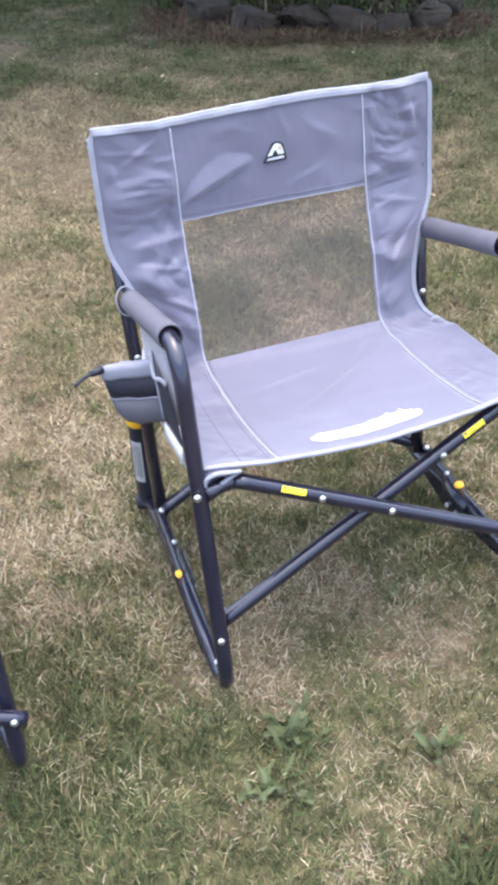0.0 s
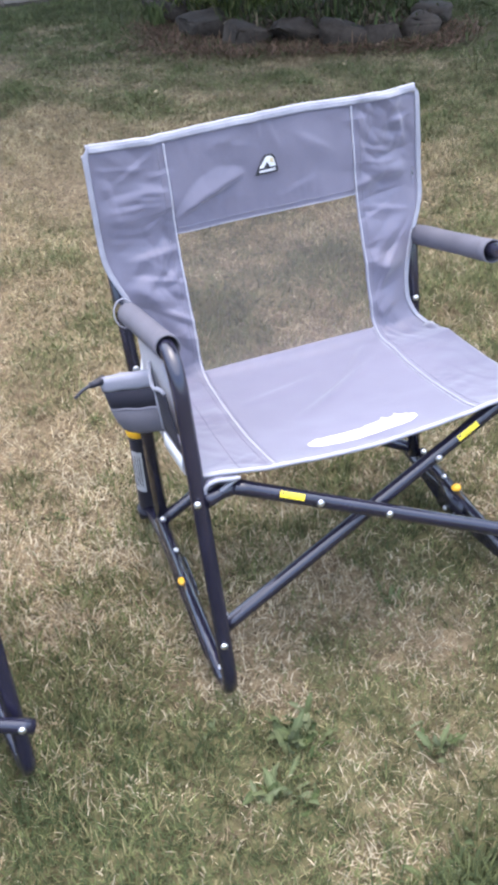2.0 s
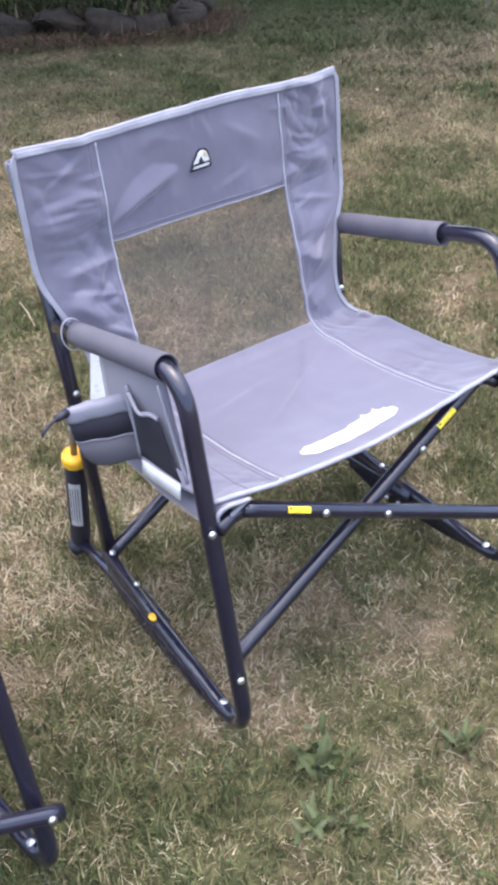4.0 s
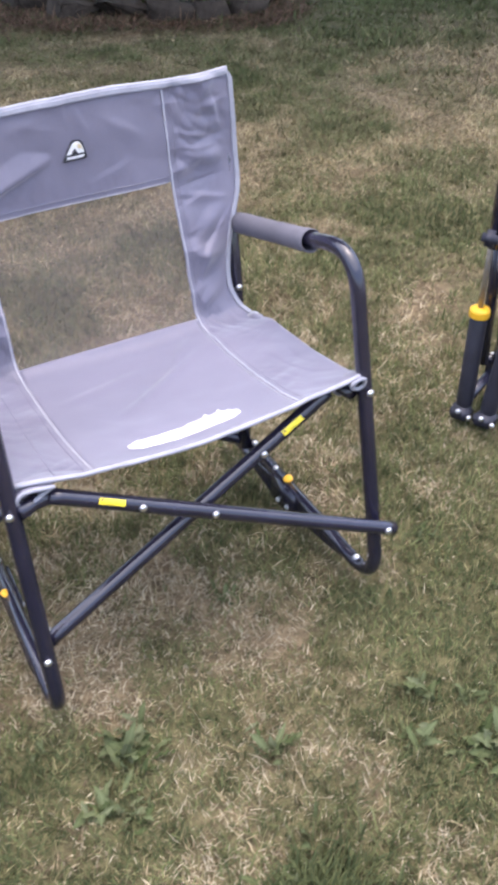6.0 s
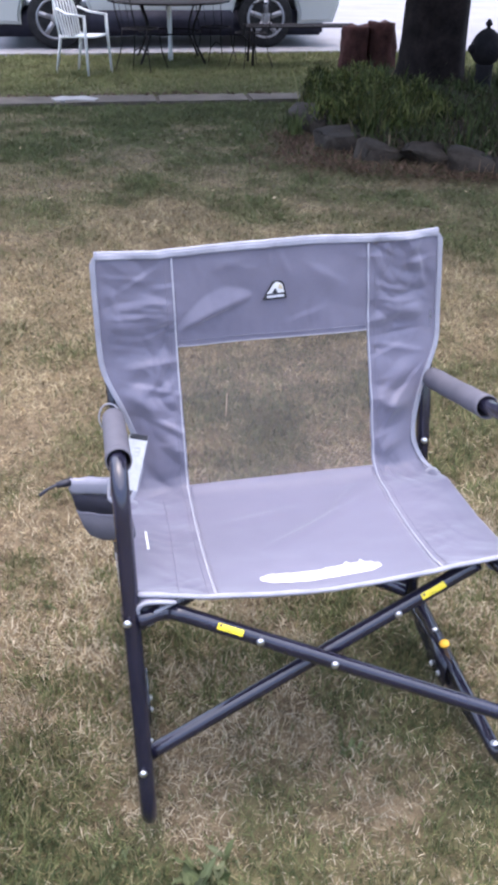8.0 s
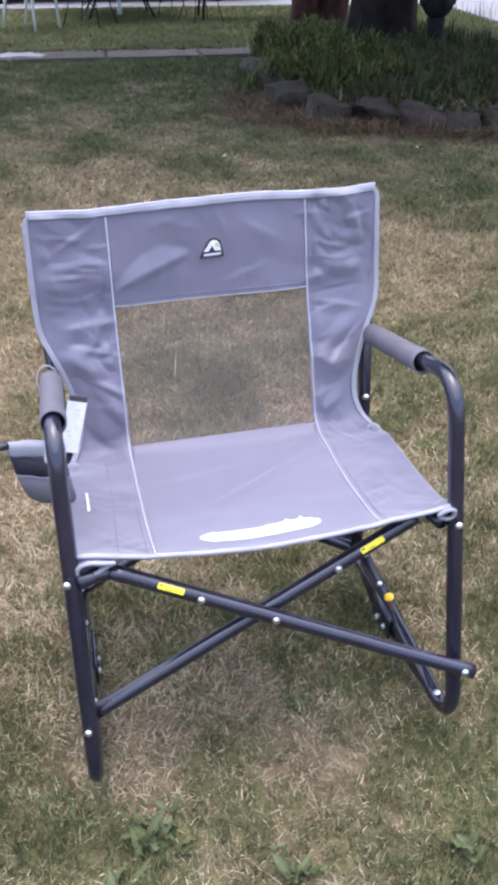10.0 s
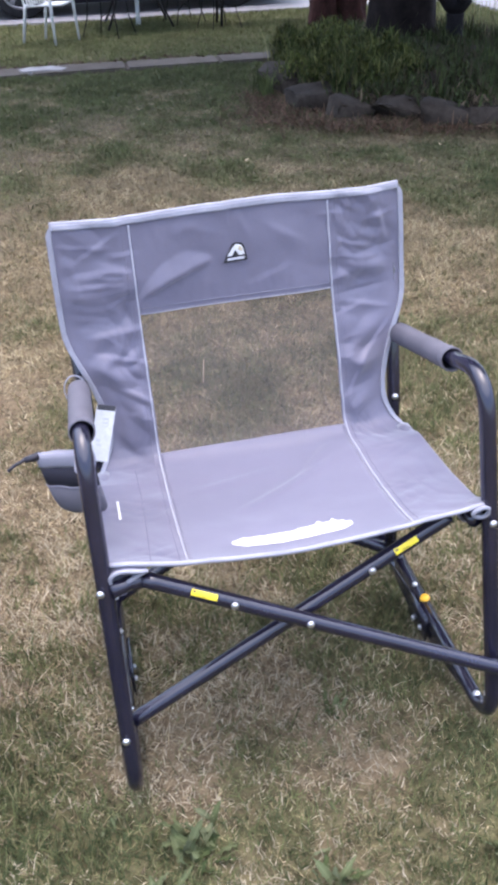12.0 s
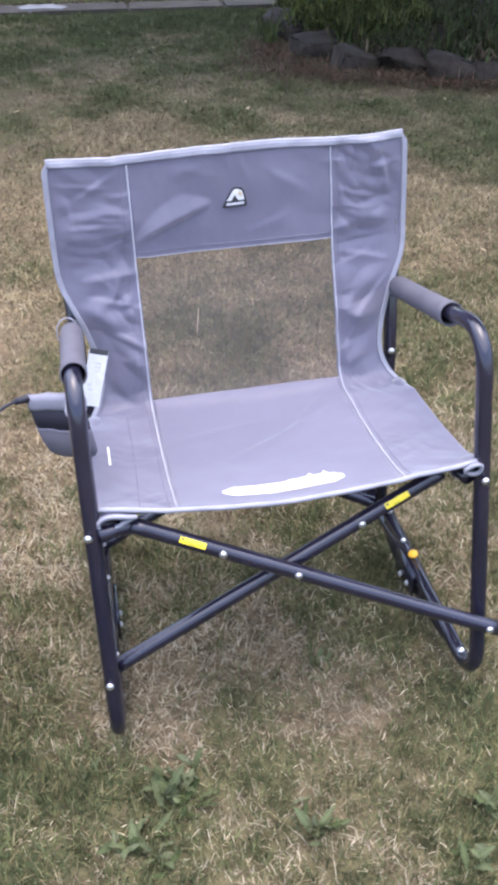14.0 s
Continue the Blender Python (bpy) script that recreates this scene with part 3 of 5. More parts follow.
class Cloth:
    """The chair's cover as a sheet: a place for each step down the run and each way across."""

    def __init__(self):
        run = np.array(RUN)
        far = np.r_[0, np.cumsum(np.hypot(np.diff(run[:, 0]), np.diff(run[:, 1])))]
        self.length = far[-1]
        self.s = np.linspace(0, self.length, 241)
        soft = np.ones(13) / 13
        cols = []
        for k in range(3):
            v = np.interp(self.s, far, run[:, k])
            padded = np.r_[2 * v[0] - v[6:0:-1], v, 2 * v[-1] - v[-2:-8:-1]]
            cols.append(np.convolve(padded, soft, "valid"))
        self.y, self.z, self.w = cols
        self.w = self.w - 0.011 * np.clip(1 - self.s / 0.020, 0, 1) ** 2
        self.corner = float(np.interp(-0.400, -self.z[:150], self.s[:150]))

    def at_height(self, z):
        back = self.s < self.corner + 0.02
        return float(np.interp(-z, -self.z[back], self.s[back]))

    def width(self, s):
        return float(np.interp(s, self.s, self.w))

    def place(self, x, s, lift=0.0, rough=0.0):
        y, z, w = (float(np.interp(s, self.s, c)) for c in (self.y, self.z, self.w))
        dy = float(np.interp(s + 0.004, self.s, self.y) - np.interp(s - 0.004, self.s, self.y))
        dz = float(np.interp(s + 0.004, self.s, self.z) - np.interp(s - 0.004, self.s, self.z))
        n = Vector((0, dz, -dy)).normalized()
        e = min(abs(x) / w, 1.0)
        seat = min(max((s - self.corner) / 0.08, 0), 1)
        rise = (1 - seat) * (-0.012 * e**3) + seat * (0.014 * e**2 - 0.006 * (1 - e))
        if x < 0:
            rise += 0.010 * e**2 * min(max((s - self.length + 0.20) / 0.2, 0), 1)
        z += 0.006 * noise.noise(Vector((x * 6.5, 1.3, 0))) * math.exp(-max(s, 0) / 0.10)
        if rough:
            rise += self.crease(x, s) * rough
        return Vector((x, y, z)) + n * (rise + lift)

    def crease(self, x, s):
        """Puckers and folds of the slack cloth."""
        w = float(np.interp(s, self.s, self.w))
        hold = 1 - min(abs(x) / w, 1.0) ** 10
        wing = min(max((abs(x) - SEAM) / 0.02, 0), 1) * hold
        seat = min(max((s - self.corner) / 0.06, 0), 1)
        slow = noise.noise(Vector((x * 6, s * 7, 4.2)))
        out = (0.0045 * (1 - seat) + 0.0015) * slow + 0.0008 * noise.noise(Vector((x * 26, s * 24, 7.7)))
        p = Vector((x, s, 0.0))
        bend = Vector((noise.noise(p * 9 + Vector((3, 0, 0))), noise.noise(p * 9 + Vector((0, 7, 0))), 0)) * 0.045
        slack = (0.16 + 0.80 * wing) * (1 - 0.80 * seat) * hold * (1 - math.exp(-((x - 0.003) ** 2 + (s - 0.081) ** 2) / 0.0016))
        # flat facets that meet in crisp lines
        for turn, wave, high, seed in ((0.25, 0.110, 0.0055, 5.5), (-0.62, 0.074, 0.0045, 8.5), (1.05, 0.055, 0.0045, 2.5)):
            across = (-(x + bend.x) * math.sin(turn) * math.copysign(1, x) + (s + bend.y) * math.cos(turn)) / wave + 1.5 * noise.noise(p * 7 + Vector((0, 0, seed)))
            f = across - math.floor(across)
            ramp = f / 0.72 if f < 0.72 else (1 - f) / 0.28
            out += 1.7 * slack * high * ramp * max(0.0, 0.12 + 1.8 * noise.noise(p * 12 + Vector((seed, 0, 1))))
        # crumpled cells between them
        for turn, cell, stretch, high, seed in ((0.35, 0.055, 1.8, 0.0125, 1.7), (-0.5, 0.033, 1.5, 0.0085, 4.9), (0.8, 0.020, 1.6, 0.0040, 2.3)):
            u, v = (x + bend.x) * math.cos(turn) + (s + bend.y) * math.sin(turn), -(x + bend.x) * math.sin(turn) + (s + bend.y) * math.cos(turn)
            near_by = noise.voronoi(Vector((u / (cell * stretch), v / cell, seed + math.copysign(3, x))))[0][0]
            out += 2.0 * slack * high * (0.45 - near_by) * min(1.0, max(0.0, 0.45 + 2.0 * noise.noise(p * 10 + Vector((seed, 5, 1)))))
        # one slack lens of cloth beside the badge
        f = (x + 0.168) / 0.130
        if 0 < f < 1 and s < 0.19:
            crest, wide = 0.143 - 0.056 * f**0.75, 0.004 + 0.030 * math.sin(math.pi * f) ** 0.7
            out += 0.0115 * math.sin(math.pi * f) ** 0.6 * (max(0.0, 1 + (s - crest) / wide) if s < crest else max(0.0, 1 - (s - crest) / 0.010))
        for cx, cs, turn, reach, wide, high in FOLDS:
            dx, ds = x - cx, s - cs
            u, v = dx * math.cos(turn) + ds * math.sin(turn), -dx * math.sin(turn) + ds * math.cos(turn)
            if abs(u) < reach and abs(v) < 5 * wide:
                v /= wide
                out += (1.5 if abs(cx) < SEAM else 0.8) * hold * high * (1 - (u / reach) ** 2) ** 1.5 * (math.exp(-abs(v) ** 1.4) if v > 0 else math.exp(-((2.2 * v) ** 2)))
        # puckers where the top hem pulls
        out += 0.003 * math.exp(-s / 0.03) * noise.noise(Vector((x * 30, 0.3, 2.0)))
        return out


def folds():
    """Where the slack cloth creases: centre across and down the run, turn, reach, width, height."""
    rng = random.Random(14)
    out = [(0.09, 0.06, 0.5, 0.06, 0.016, 0.0016), (0.06, 0.130, -0.3, 0.05, 0.012, 0.0013), (-0.05, 0.040, 0.3, 0.06, 0.016, 0.0014), (0.02, 0.035, 1.2, 0.03, 0.010, 0.0014), (0.03, 0.56, -0.55, 0.13, 0.010, 0.0044), (0.09, 0.50, -0.85, 0.08, 0.009, 0.0032), (-0.06, 0.52, -0.25, 0.09, 0.013, 0.0028)]
    # drawn tight between the arms, the uprights and the seams
    out += [(0.242, 0.274, -0.82, 0.080, 0.010, 0.0075), (0.228, 0.176, -0.10, 0.060, 0.007, -0.0055), (0.232, 0.205, 0.25, 0.060, 0.009, 0.0050), (0.262, 0.058, 1.30, 0.042, 0.010, 0.0065), (0.225, 0.098, 0.30, 0.050, 0.008, 0.0050), (0.205, 0.330, -1.10, 0.045, 0.008, 0.0045), (0.200, 0.030, 0.60, 0.030, 0.008, -0.0050),
            (-0.215, 0.195, -0.10, 0.065, 0.011, 0.0075), (-0.215, 0.240, 0.26, 0.065, 0.009, 0.0070), (-0.200, 0.305, 0.52, 0.055, 0.009, 0.0060), (-0.272, 0.085, 1.45, 0.045, 0.012, 0.0060), (-0.205, 0.100, 0.15, 0.035, 0.007, 0.0055), (-0.225, 0.045, -0.55, 0.050, 0.009, 0.0055), (-0.195, 0.140, -0.40, 0.035, 0.007, 0.0050), (-0.185, 0.350, 0.35, 0.030, 0.007, 0.0040)]
    for side in (-1, 1):
        for k in range(4):
            cs = 0.05 + 0.075 * k + rng.uniform(-0.01, 0.01)
            out.append((side * rng.uniform(0.20, 0.275), cs, rng.uniform(-0.35, 0.35) - side * (0.5 if 0.17 < cs < 0.34 else 0.0), rng.uniform(0.03, 0.065), rng.uniform(0.005, 0.010), rng.choice((-1, 1, 1)) * rng.uniform(0.0025, 0.0055)))
        for k in range(7):
            out.append((side * rng.uniform(0.175, 0.20), 0.05 + 0.05 * k + rng.uniform(-0.015, 0.015), rng.uniform(-0.3, 0.3), rng.uniform(0.02, 0.035), 0.0045, rng.uniform(0.0012, 0.003)))
    return out


FOLDS = folds()
cloth = Cloth()


def cover(x0, x1, s0, s1, nx, ns, rough=1.0, lift=0.0):
    rows = []
    for j in range(ns + 1):
        s = s0 + (s1 - s0) * j / ns
        a, b = (f(s) if callable(f) else f for f in (x0, x1))
        rows.append([cloth.place(a + (b - a) * i / nx, s, lift, rough) for i in range(nx + 1)])
    return grid(rows)


def rivet(parent, place, way, size=0.0062, material=None):
    bm = lathe([(size, 0), (size, 0.0018), (size * 0.75, 0.0042), (size * 0.3, 0.0052)], facing(place, way), 10)
    return part("rivet", bm, material or STEEL, parent)


ARM_BACK, ARM_FRONT = Vector((0, 0.462, 0.536)), Vector((0, 0.090, 0.626))


def side_frame(root, s, half, lean=0.470, rod_end=0.318, spread=-0.005, tuck=0.0, drop=0.0):
    """One side of the frame: bent front tube, upright, ground tube, strut and rail."""
    x = s * half
    inner = s * (half - 0.028)
    back, down = lambda y: x - s * tuck * y / 0.43, lambda y: drop * (0.15 + 0.85 * y / 0.43)  # noqa: E731
    bend = rounded([(x - s * 0.012, 0.462, 0.536), (x - s * 0.010, 0.091, 0.630), (x - s * max(0.0, tuck) * 0.15, -0.004 if s > 0 else -0.014, 0.010 - down(0)), (back(0.428), 0.428, 0.093 - down(0.428))], 0.066, 8)
    front = part("front_tube", sweep(bend, 0.0128, 12), PAINT, root, "bent navy-black steel tube: arm, leg and foot")
    top = (s * (half - 0.013), 0.518, 0.783)
    upright = part("upright", sweep(rounded([top, (inner + s * 0.009, 0.474, 0.41), (inner - s * (0.010 if tuck > 0.02 else -0.012 if tuck > 0 else 0.002), 0.428, 0.092 - down(0.428))], 0.2), 0.0125, 12), PAINT, root)
    rail = part("seat_rail", sweep([(inner, 0.462, 0.370), (inner, 0.20, 0.372), (inner, 0.062, 0.394)], 0.0112, 10), PAINT, root)
    ground = part("ground_tube", sweep(rounded([(back(0.11), 0.11, 0.016 - 0.5 * down(0.11)), (back(0.33), 0.33, 0.049 - 0.6 * down(0.33)), (back(0.44), 0.44, 0.046 - 0.5 * down(0.4)), (back(0.5) + s * 0.004, 0.552, 0.036)], 0.05), 0.0122, 10), PAINT, root)
    web = bmesh.new()
    rim = [web.verts.new((back(y) - 0.009, y, z - 0.8 * down(y))) for y, z in ((0.06, 0.014), (0.15, 0.006), (0.33, 0.008), (0.42, 0.040), (0.42, 0.088), (0.10, 0.028))]
    web.faces.new(rim)
    made = bmesh.ops.extrude_face_region(web, geom=list(web.faces))
    bmesh.ops.translate(web, vec=(0.018, 0, 0), verts=[v for v in made["geom"] if isinstance(v, bmesh.types.BMVert)])
    bmesh.ops.recalc_face_normals(web, faces=web.faces)
    part("foot_plate", web, PAINT, root, smooth=False)
    bracket = part("bracket", block(0.005, 0.085, 0.062, pose(back(0.288) - s * 0.015, 0.288, 0.036 - 0.6 * down(0.288), 6, 0, math.degrees(s * tuck / 0.43)), 0.002), PAINT, root)
    for p, w in (((back(0.3) - s * 0.018, 0.300, 0.020 - 0.6 * down(0.3)), (-s, 0, 0.2)), ((back(0.268) - s * 0.018, 0.268, 0.022 - 0.6 * down(0.3)), (-s, 0, 0.2))):
        rivet(bracket, p, w, 0.0055)
    rivet(bracket, (back(0.27) - (0.001 if s > 0 else 0.005), 0.292 if s > 0 else 0.260, (0.0795 if s > 0 else 0.0695) - down(0.29)), (-s * 0.25, -0.2, 1), 0.0098, YELLOW).name = "pivot_cap"
    rivet(front, (back(0.06) - s * 0.004, 0.060, 0.0345 - down(0.06)), (-s * 0.3, -0.1, 1), 0.007)
    rivet(front, (back(0.33) - s * 0.004, 0.330, 0.087 - down(0.33)), (-s * 0.3, -0.1, 1), 0.0055)
    rivet(front, (back(0.412) - s * 0.002, 0.412, 0.104 - down(0.412)), (-s * 0.2, -0.5, 1))
    rivet(front, (x - (0.010 if s > 0 else 0), 0.0365, 0.402), (0, -1, 0.15))
    rivet(upright, (inner + s * 0.008, 0.4612, 0.408), (-s * 0.1, -1, 0))
    low, high = Vector((back(0.5) + s * 0.001, 0.548, 0.034)), Vector((x + s * spread, lean, 0.345))
    strut = part("strut", lathe([(0.011, -0.012), (0.0125, 0.0), (0.0185, 0.006), (0.0192, 0.012), (0.0192, 0.228), (0.017, 0.232)], facing(low, high - low), 18), RUBBER, root, "black rocker strut with a yellow collar")
    at = facing(low, high - low)
    part("collar", lathe([(0.0185, 0.229), (0.0220, 0.231), (0.0226, 0.236), (0.0215, 0.239), (0.0226, 0.241), (0.0222, 0.247), (0.0195, 0.251), (0.0095, 0.253)], at, 20), YELLOW, strut, "ribbed yellow plastic collar")
    part("rod", lathe([(0.0062, 0.253), (0.0062, rod_end), (0.004, rod_end + 0.002)], at, 12), ROD, strut, "bare steel piston rod")
    turn = at.to_3x3().inverted() @ Vector((s * 0.6, -0.75, 0.1))
    ang = math.degrees(math.atan2(turn.y, turn.x))
    rows = [[at @ pose(0, 0, 0, 0, 0, ang + d) @ Vector((0.0198, 0, h)) for d in (-32, -16, 0, 16, 32)] for h in np.linspace(0.07, 0.19, 5)]
    part("strut_label", grid(rows), SILVER_LABEL, strut, "silver label with small dark print")
    for k in range(4):
        rows = [[at @ pose(0, 0, 0, 0, 0, ang + d) @ Vector((0.0202, 0, h)) for d in (-24 + 13 * k, -20 + 13 * k)] for h in (0.085, 0.11, 0.14, 0.178)]
        part("print_bar", grid(rows), INK, strut)
    rivet(strut, low + Vector((s * 0.012, 0, -0.006)), (s, 0, 0), 0.007)
    part("strut_foot", block(0.036, 0.030, 0.026, pose(back(0.5) + s * 0.006, 0.550, 0.024, 14), 0.004), RUBBER, strut)
    return front


def crossbar(root, a, b, sticker_at, rivets):
    """One bar of a scissor pair, flattened at its ends, with its rivets and warning sticker."""
    pts = [along(a, b, f) for f in (0, 0.03, 0.06, 0.94, 0.97, 1)]
    bar = part("crossbar", sweep(pts, [0.0125, 0.0125, 0.0122, 0.0122, 0.0125, 0.0125], 12), PAINT, root)
    way = (Vector(b) - Vector(a)).normalized()
    out = Vector((0, -1, 0.16)).normalized()
    for f in rivets:
        rivet(bar, along(a, b, f) + out * 0.0118, out)
    if sticker_at is not None:
        out = Vector((0, -0.86, 0.5)).normalized()
        up = way.cross(out).normalized()
        up = up if up.z > 0 else -up
        mid = along(a, b, sticker_at)
        rows = [[mid + way * u + (out * math.cos(v) + up * math.sin(v)) * 0.0131 for u in np.linspace(-0.0205, 0.0205, 5)] for v in np.linspace(-0.36, 0.40, 6)]
        sticker = part("warning_sticker", grid(rows), STICKER, bar, "yellow warning sticker with dark print")
        sgn = 1 if way.x > 0 else -1
        for k, (u0, u1, v0, v1) in enumerate(((-0.018, -0.014, 0.05, 0.28), (-0.008, 0.004, -0.22, -0.16))):
            rows = [[mid + sgn * way * u + (out * math.cos(v) + up * math.sin(v)) * 0.0134 for u in (u0, u1)] for v in (v0, v1)]
            part("print_bar", grid(rows), INK, bar)
    return bar


def frame_of(root):
    for s in (-1, 1):
        side_frame(root, s, HALF, tuck=0.023 if s > 0 else 0.011, drop=0.033 if s > 0 else 0.008)
    crossbar(root, (-0.240, 0.057, 0.401), (0.318, -0.016, 0.1435), 0.152, (0.229, 0.4265, 0.968))
    crossbar(root, (0.240, 0.080, 0.399), (-0.290, 0.033, 0.150), 0.142, (0.249,))
    crossbar(root, (-0.287, 0.420, 0.090), (0.262, 0.446, 0.370), None, (0.5,))
    crossbar(root, (0.266, 0.440, 0.070), (-0.262, 0.468, 0.370), None, ())
    left = [o for o in root.children if o.name.startswith("front_tube")][0]
    part("rail_end", sweep([(-0.234, 0.0575, 0.399), (-0.262, 0.056, 0.3985), (-0.288, 0.044, 0.3985)], 0.0118, 12), PAINT, root)
    rivet(left, (-0.303, -0.005, 0.148), (0, -1, 0.15))
    rivet(left, (-0.288, 0.022, 0.186), (0.6, 0.6, 0), 0.0042)


def armrest(root, s, y_back, y_front):
    a, b = ARM_BACK, ARM_FRONT
    at = lambda y: a.lerp(b, (a.y - y) / (a.y - b.y)) + Vector((s * 0.2915, 0, 0.0))  # noqa: E731
    ys = np.linspace(y_back, y_front, 12)
    bm = sweep([at(y) + Vector((0, 0, 0.001 * noise.noise(Vector((y * 60, s, 0))))) for y in ys], [0.0168 + 0.0008 * noise.noise(Vector((y * 80, 2, s))) + (0.0006 if k > 9 else 0) for k, y in enumerate(ys)], 18, cap=False)
    return thick(part("armrest_sleeve", bm, SLEEVE, root, "grey cloth sleeve over the arm tube"), 0.002, 1)


def covers(root):
    """The cloth: side panels, band, net, seat, seams and hems."""
    cs, band = cloth.corner, cloth.at_height(0.636)
    seat_start = cloth.at_height(0.398)
    end = cloth.length
    for s in (-1, 1):
        ob = part("side_panel", cover(s * SEAM, lambda v: s * cloth.width(v), 0, end, 52, 250), CLOTH, root, "creased grey cloth side panel")
        thick(ob, 0.0022)
        part("seam_piping", sweep([cloth.place(s * (SEAM + 0.004 * math.sin(v * 3)), v, 0.0020, 1.0) for v in np.linspace(0.012, end - 0.002, 110)], 0.0014, 6), PIPING, root, "thin white seam piping")
        part("stitching", sweep([cloth.place(s * (SEAM + 0.013), v, 0.0016, 1.0) for v in np.linspace(0.006, end - 0.01, 90)], 0.0005, 4), THREAD, root)
        edge = cover(lambda v: s * (cloth.width(v) - 0.0080), lambda v: s * (cloth.width(v) + 0.0012), 0, cs + 0.045, 4, 110, 1.0, 0.0022)
        thick(part("edge_binding", edge, BINDING, root, "pale bound edge of the back"), 0.0026)
        back = [along((s * (HALF - 0.015), 0.519, 0.785), (s * (HALF - 0.022), 0.502, 0.620), f) for f in np.linspace(0, 1, 10)]
        thick(part("upright_sleeve", sweep(back, 0.0135, 12, cap=False), CLOTH, root), 0.002)
        x = s * (HALF - 0.028)
        sleeve = sweep([(x, y, 0.374 + 0.0015 * noise.noise(Vector((y * 30, s, 1))) + 0.021 * max(0, 0.20 - y) / 0.15) for y in np.linspace(0.395, 0.056 if s < 0 else 0.090, 24)], 0.0145, 14, cap=False)
        thick(part("rail_sleeve", sleeve, CLOTH, root), 0.002)
        c, half = (Vector((-0.260, 0.047, 0.4215)), 0.027) if s < 0 else (Vector((0.277, 0.047, 0.4185)), 0.0125)
        ring = [c + Vector((half * math.cos(a), -0.003 * math.sin(a), (0.0110 * (1 - 0.75 * math.cos(a)) if s < 0 else 0.0100 * (1 + 0.25 * math.cos(a))) * math.sin(a) + (0.004 * math.cos(a) - 0.004 if s < 0 else 0))) for a in np.linspace(0, 2 * math.pi, 29)]
        thick(part("hem_pocket", grid([[p + Vector((0, d, 0)) for p in ring] for d in (0.0, 0.012, 0.03)]), CLOTH, root), 0.002)
        part("hem_loop", sweep(ring, 0.0036, 6, cap=False), BINDING, root, "pale bound hem looping round the rail end")
    part("stitching", sweep([cloth.place(-0.222 - 0.004 * math.sin(v * 9), v, 0.0014, 1.0) for v in np.linspace(cs + 0.03, end - 0.008, 50)], 0.0006, 4), THREAD, root)
    thick(part("headrest_band", cover(-SEAM, SEAM, 0, band, 96, 48, 1.0), CLOTH, root, "slack grey cloth band across the back"), 0.0022)
    part("net_panel", cover(-SEAM, SEAM, band - 0.002, seat_start + 0.004, 24, 30, 0.5), NET, root, "see-through black net panel")
    thick(part("seat_panel", cover(-SEAM, SEAM, seat_start, end, 56, 64, 0.8), CLOTH, root, "stretched grey cloth seat"), 0.0022)
    part("band_seam", sweep([cloth.place(x, band - 0.001, 0.0022, 1.0) for x in np.linspace(-SEAM, SEAM, 40)], 0.0011, 6), BINDING, root, "thin pale bound edge over the net")
    part("stitching", sweep([cloth.place(x, band - 0.010, 0.0016, 1.0) for x in np.linspace(-SEAM, SEAM, 40)], 0.0007, 4), THREAD, root)
    w = cloth.width(0.003) + 0.001
    thick(part("top_binding", cover(-w, w, 0.0, 0.0095, 90, 4, 1.0, 0.0022), BINDING, root, "pale binding along the top edge"), 0.0036)
    part("top_fold", sweep([cloth.place(x, 0.0, 0.0012, 1.0) + Vector((0, 0.0015, 0.0008)) for x in np.linspace(-w, w, 80)], 0.0036, 8), BINDING, root)
    hem = [cloth.place(x, end, -0.001, 0.8) for x in np.linspace(-0.284, 0.284, 60)]
    part("front_hem", sweep(hem, 0.0048, 8, flat=0.8), BINDING, root, "pale rolled hem of the seat")


def badge(root):
    """The small shield on the band: plain shapes."""
    s0, x0 = cloth.at_height(0.722), 0.003

    def piece(name, outline, lift, material, label="", parent=root):
        bm = bmesh.new()
        bm.faces.new([bm.verts.new(cloth.place(x0 + x, s0 - z, lift, 1.0)) for x, z in outline])
        made = bmesh.ops.extrude_face_region(bm, geom=list(bm.faces))
        bmesh.ops.translate(bm, vec=(0, -0.0012, 0), verts=[v for v in made["geom"] if isinstance(v, bmesh.types.BMVert)])
        bmesh.ops.recalc_face_normals(bm, faces=bm.faces)
        return part(name, bm, material, parent, label, smooth=False)

    patch = piece("badge", [(-0.021, -0.015), (-0.019, -0.0165), (0.019, -0.0155), (0.021, -0.013), (0.0165, 0.010), (0.012, 0.0155), (0.001, 0.0165), (-0.004, 0.014)], 0.003, INK, "small dark shield badge with a pale peak")
    piece("peak", [(-0.0135, -0.005), (0.0165, -0.0045), (0.013, 0.009), (0.009, 0.0125), (0.002, 0.0135), (-0.002, 0.011)], 0.0045, WHITE, "", patch)
    piece("notch", [(-0.0055, -0.0049), (0.0055, -0.0047), (0.0005, 0.0045)], 0.006, INK, "", patch)
    piece("sunrise", [(0.006, 0.004), (0.0125, 0.001), (0.012, 0.0085), (0.007, 0.0105)], 0.006, GOLD, "", patch)
    piece("bar", [(-0.0145, -0.0125), (0.0155, -0.0118), (0.0155, -0.0082), (-0.0130, -0.0088)], 0.0045, SILVER_LABEL, "", patch)


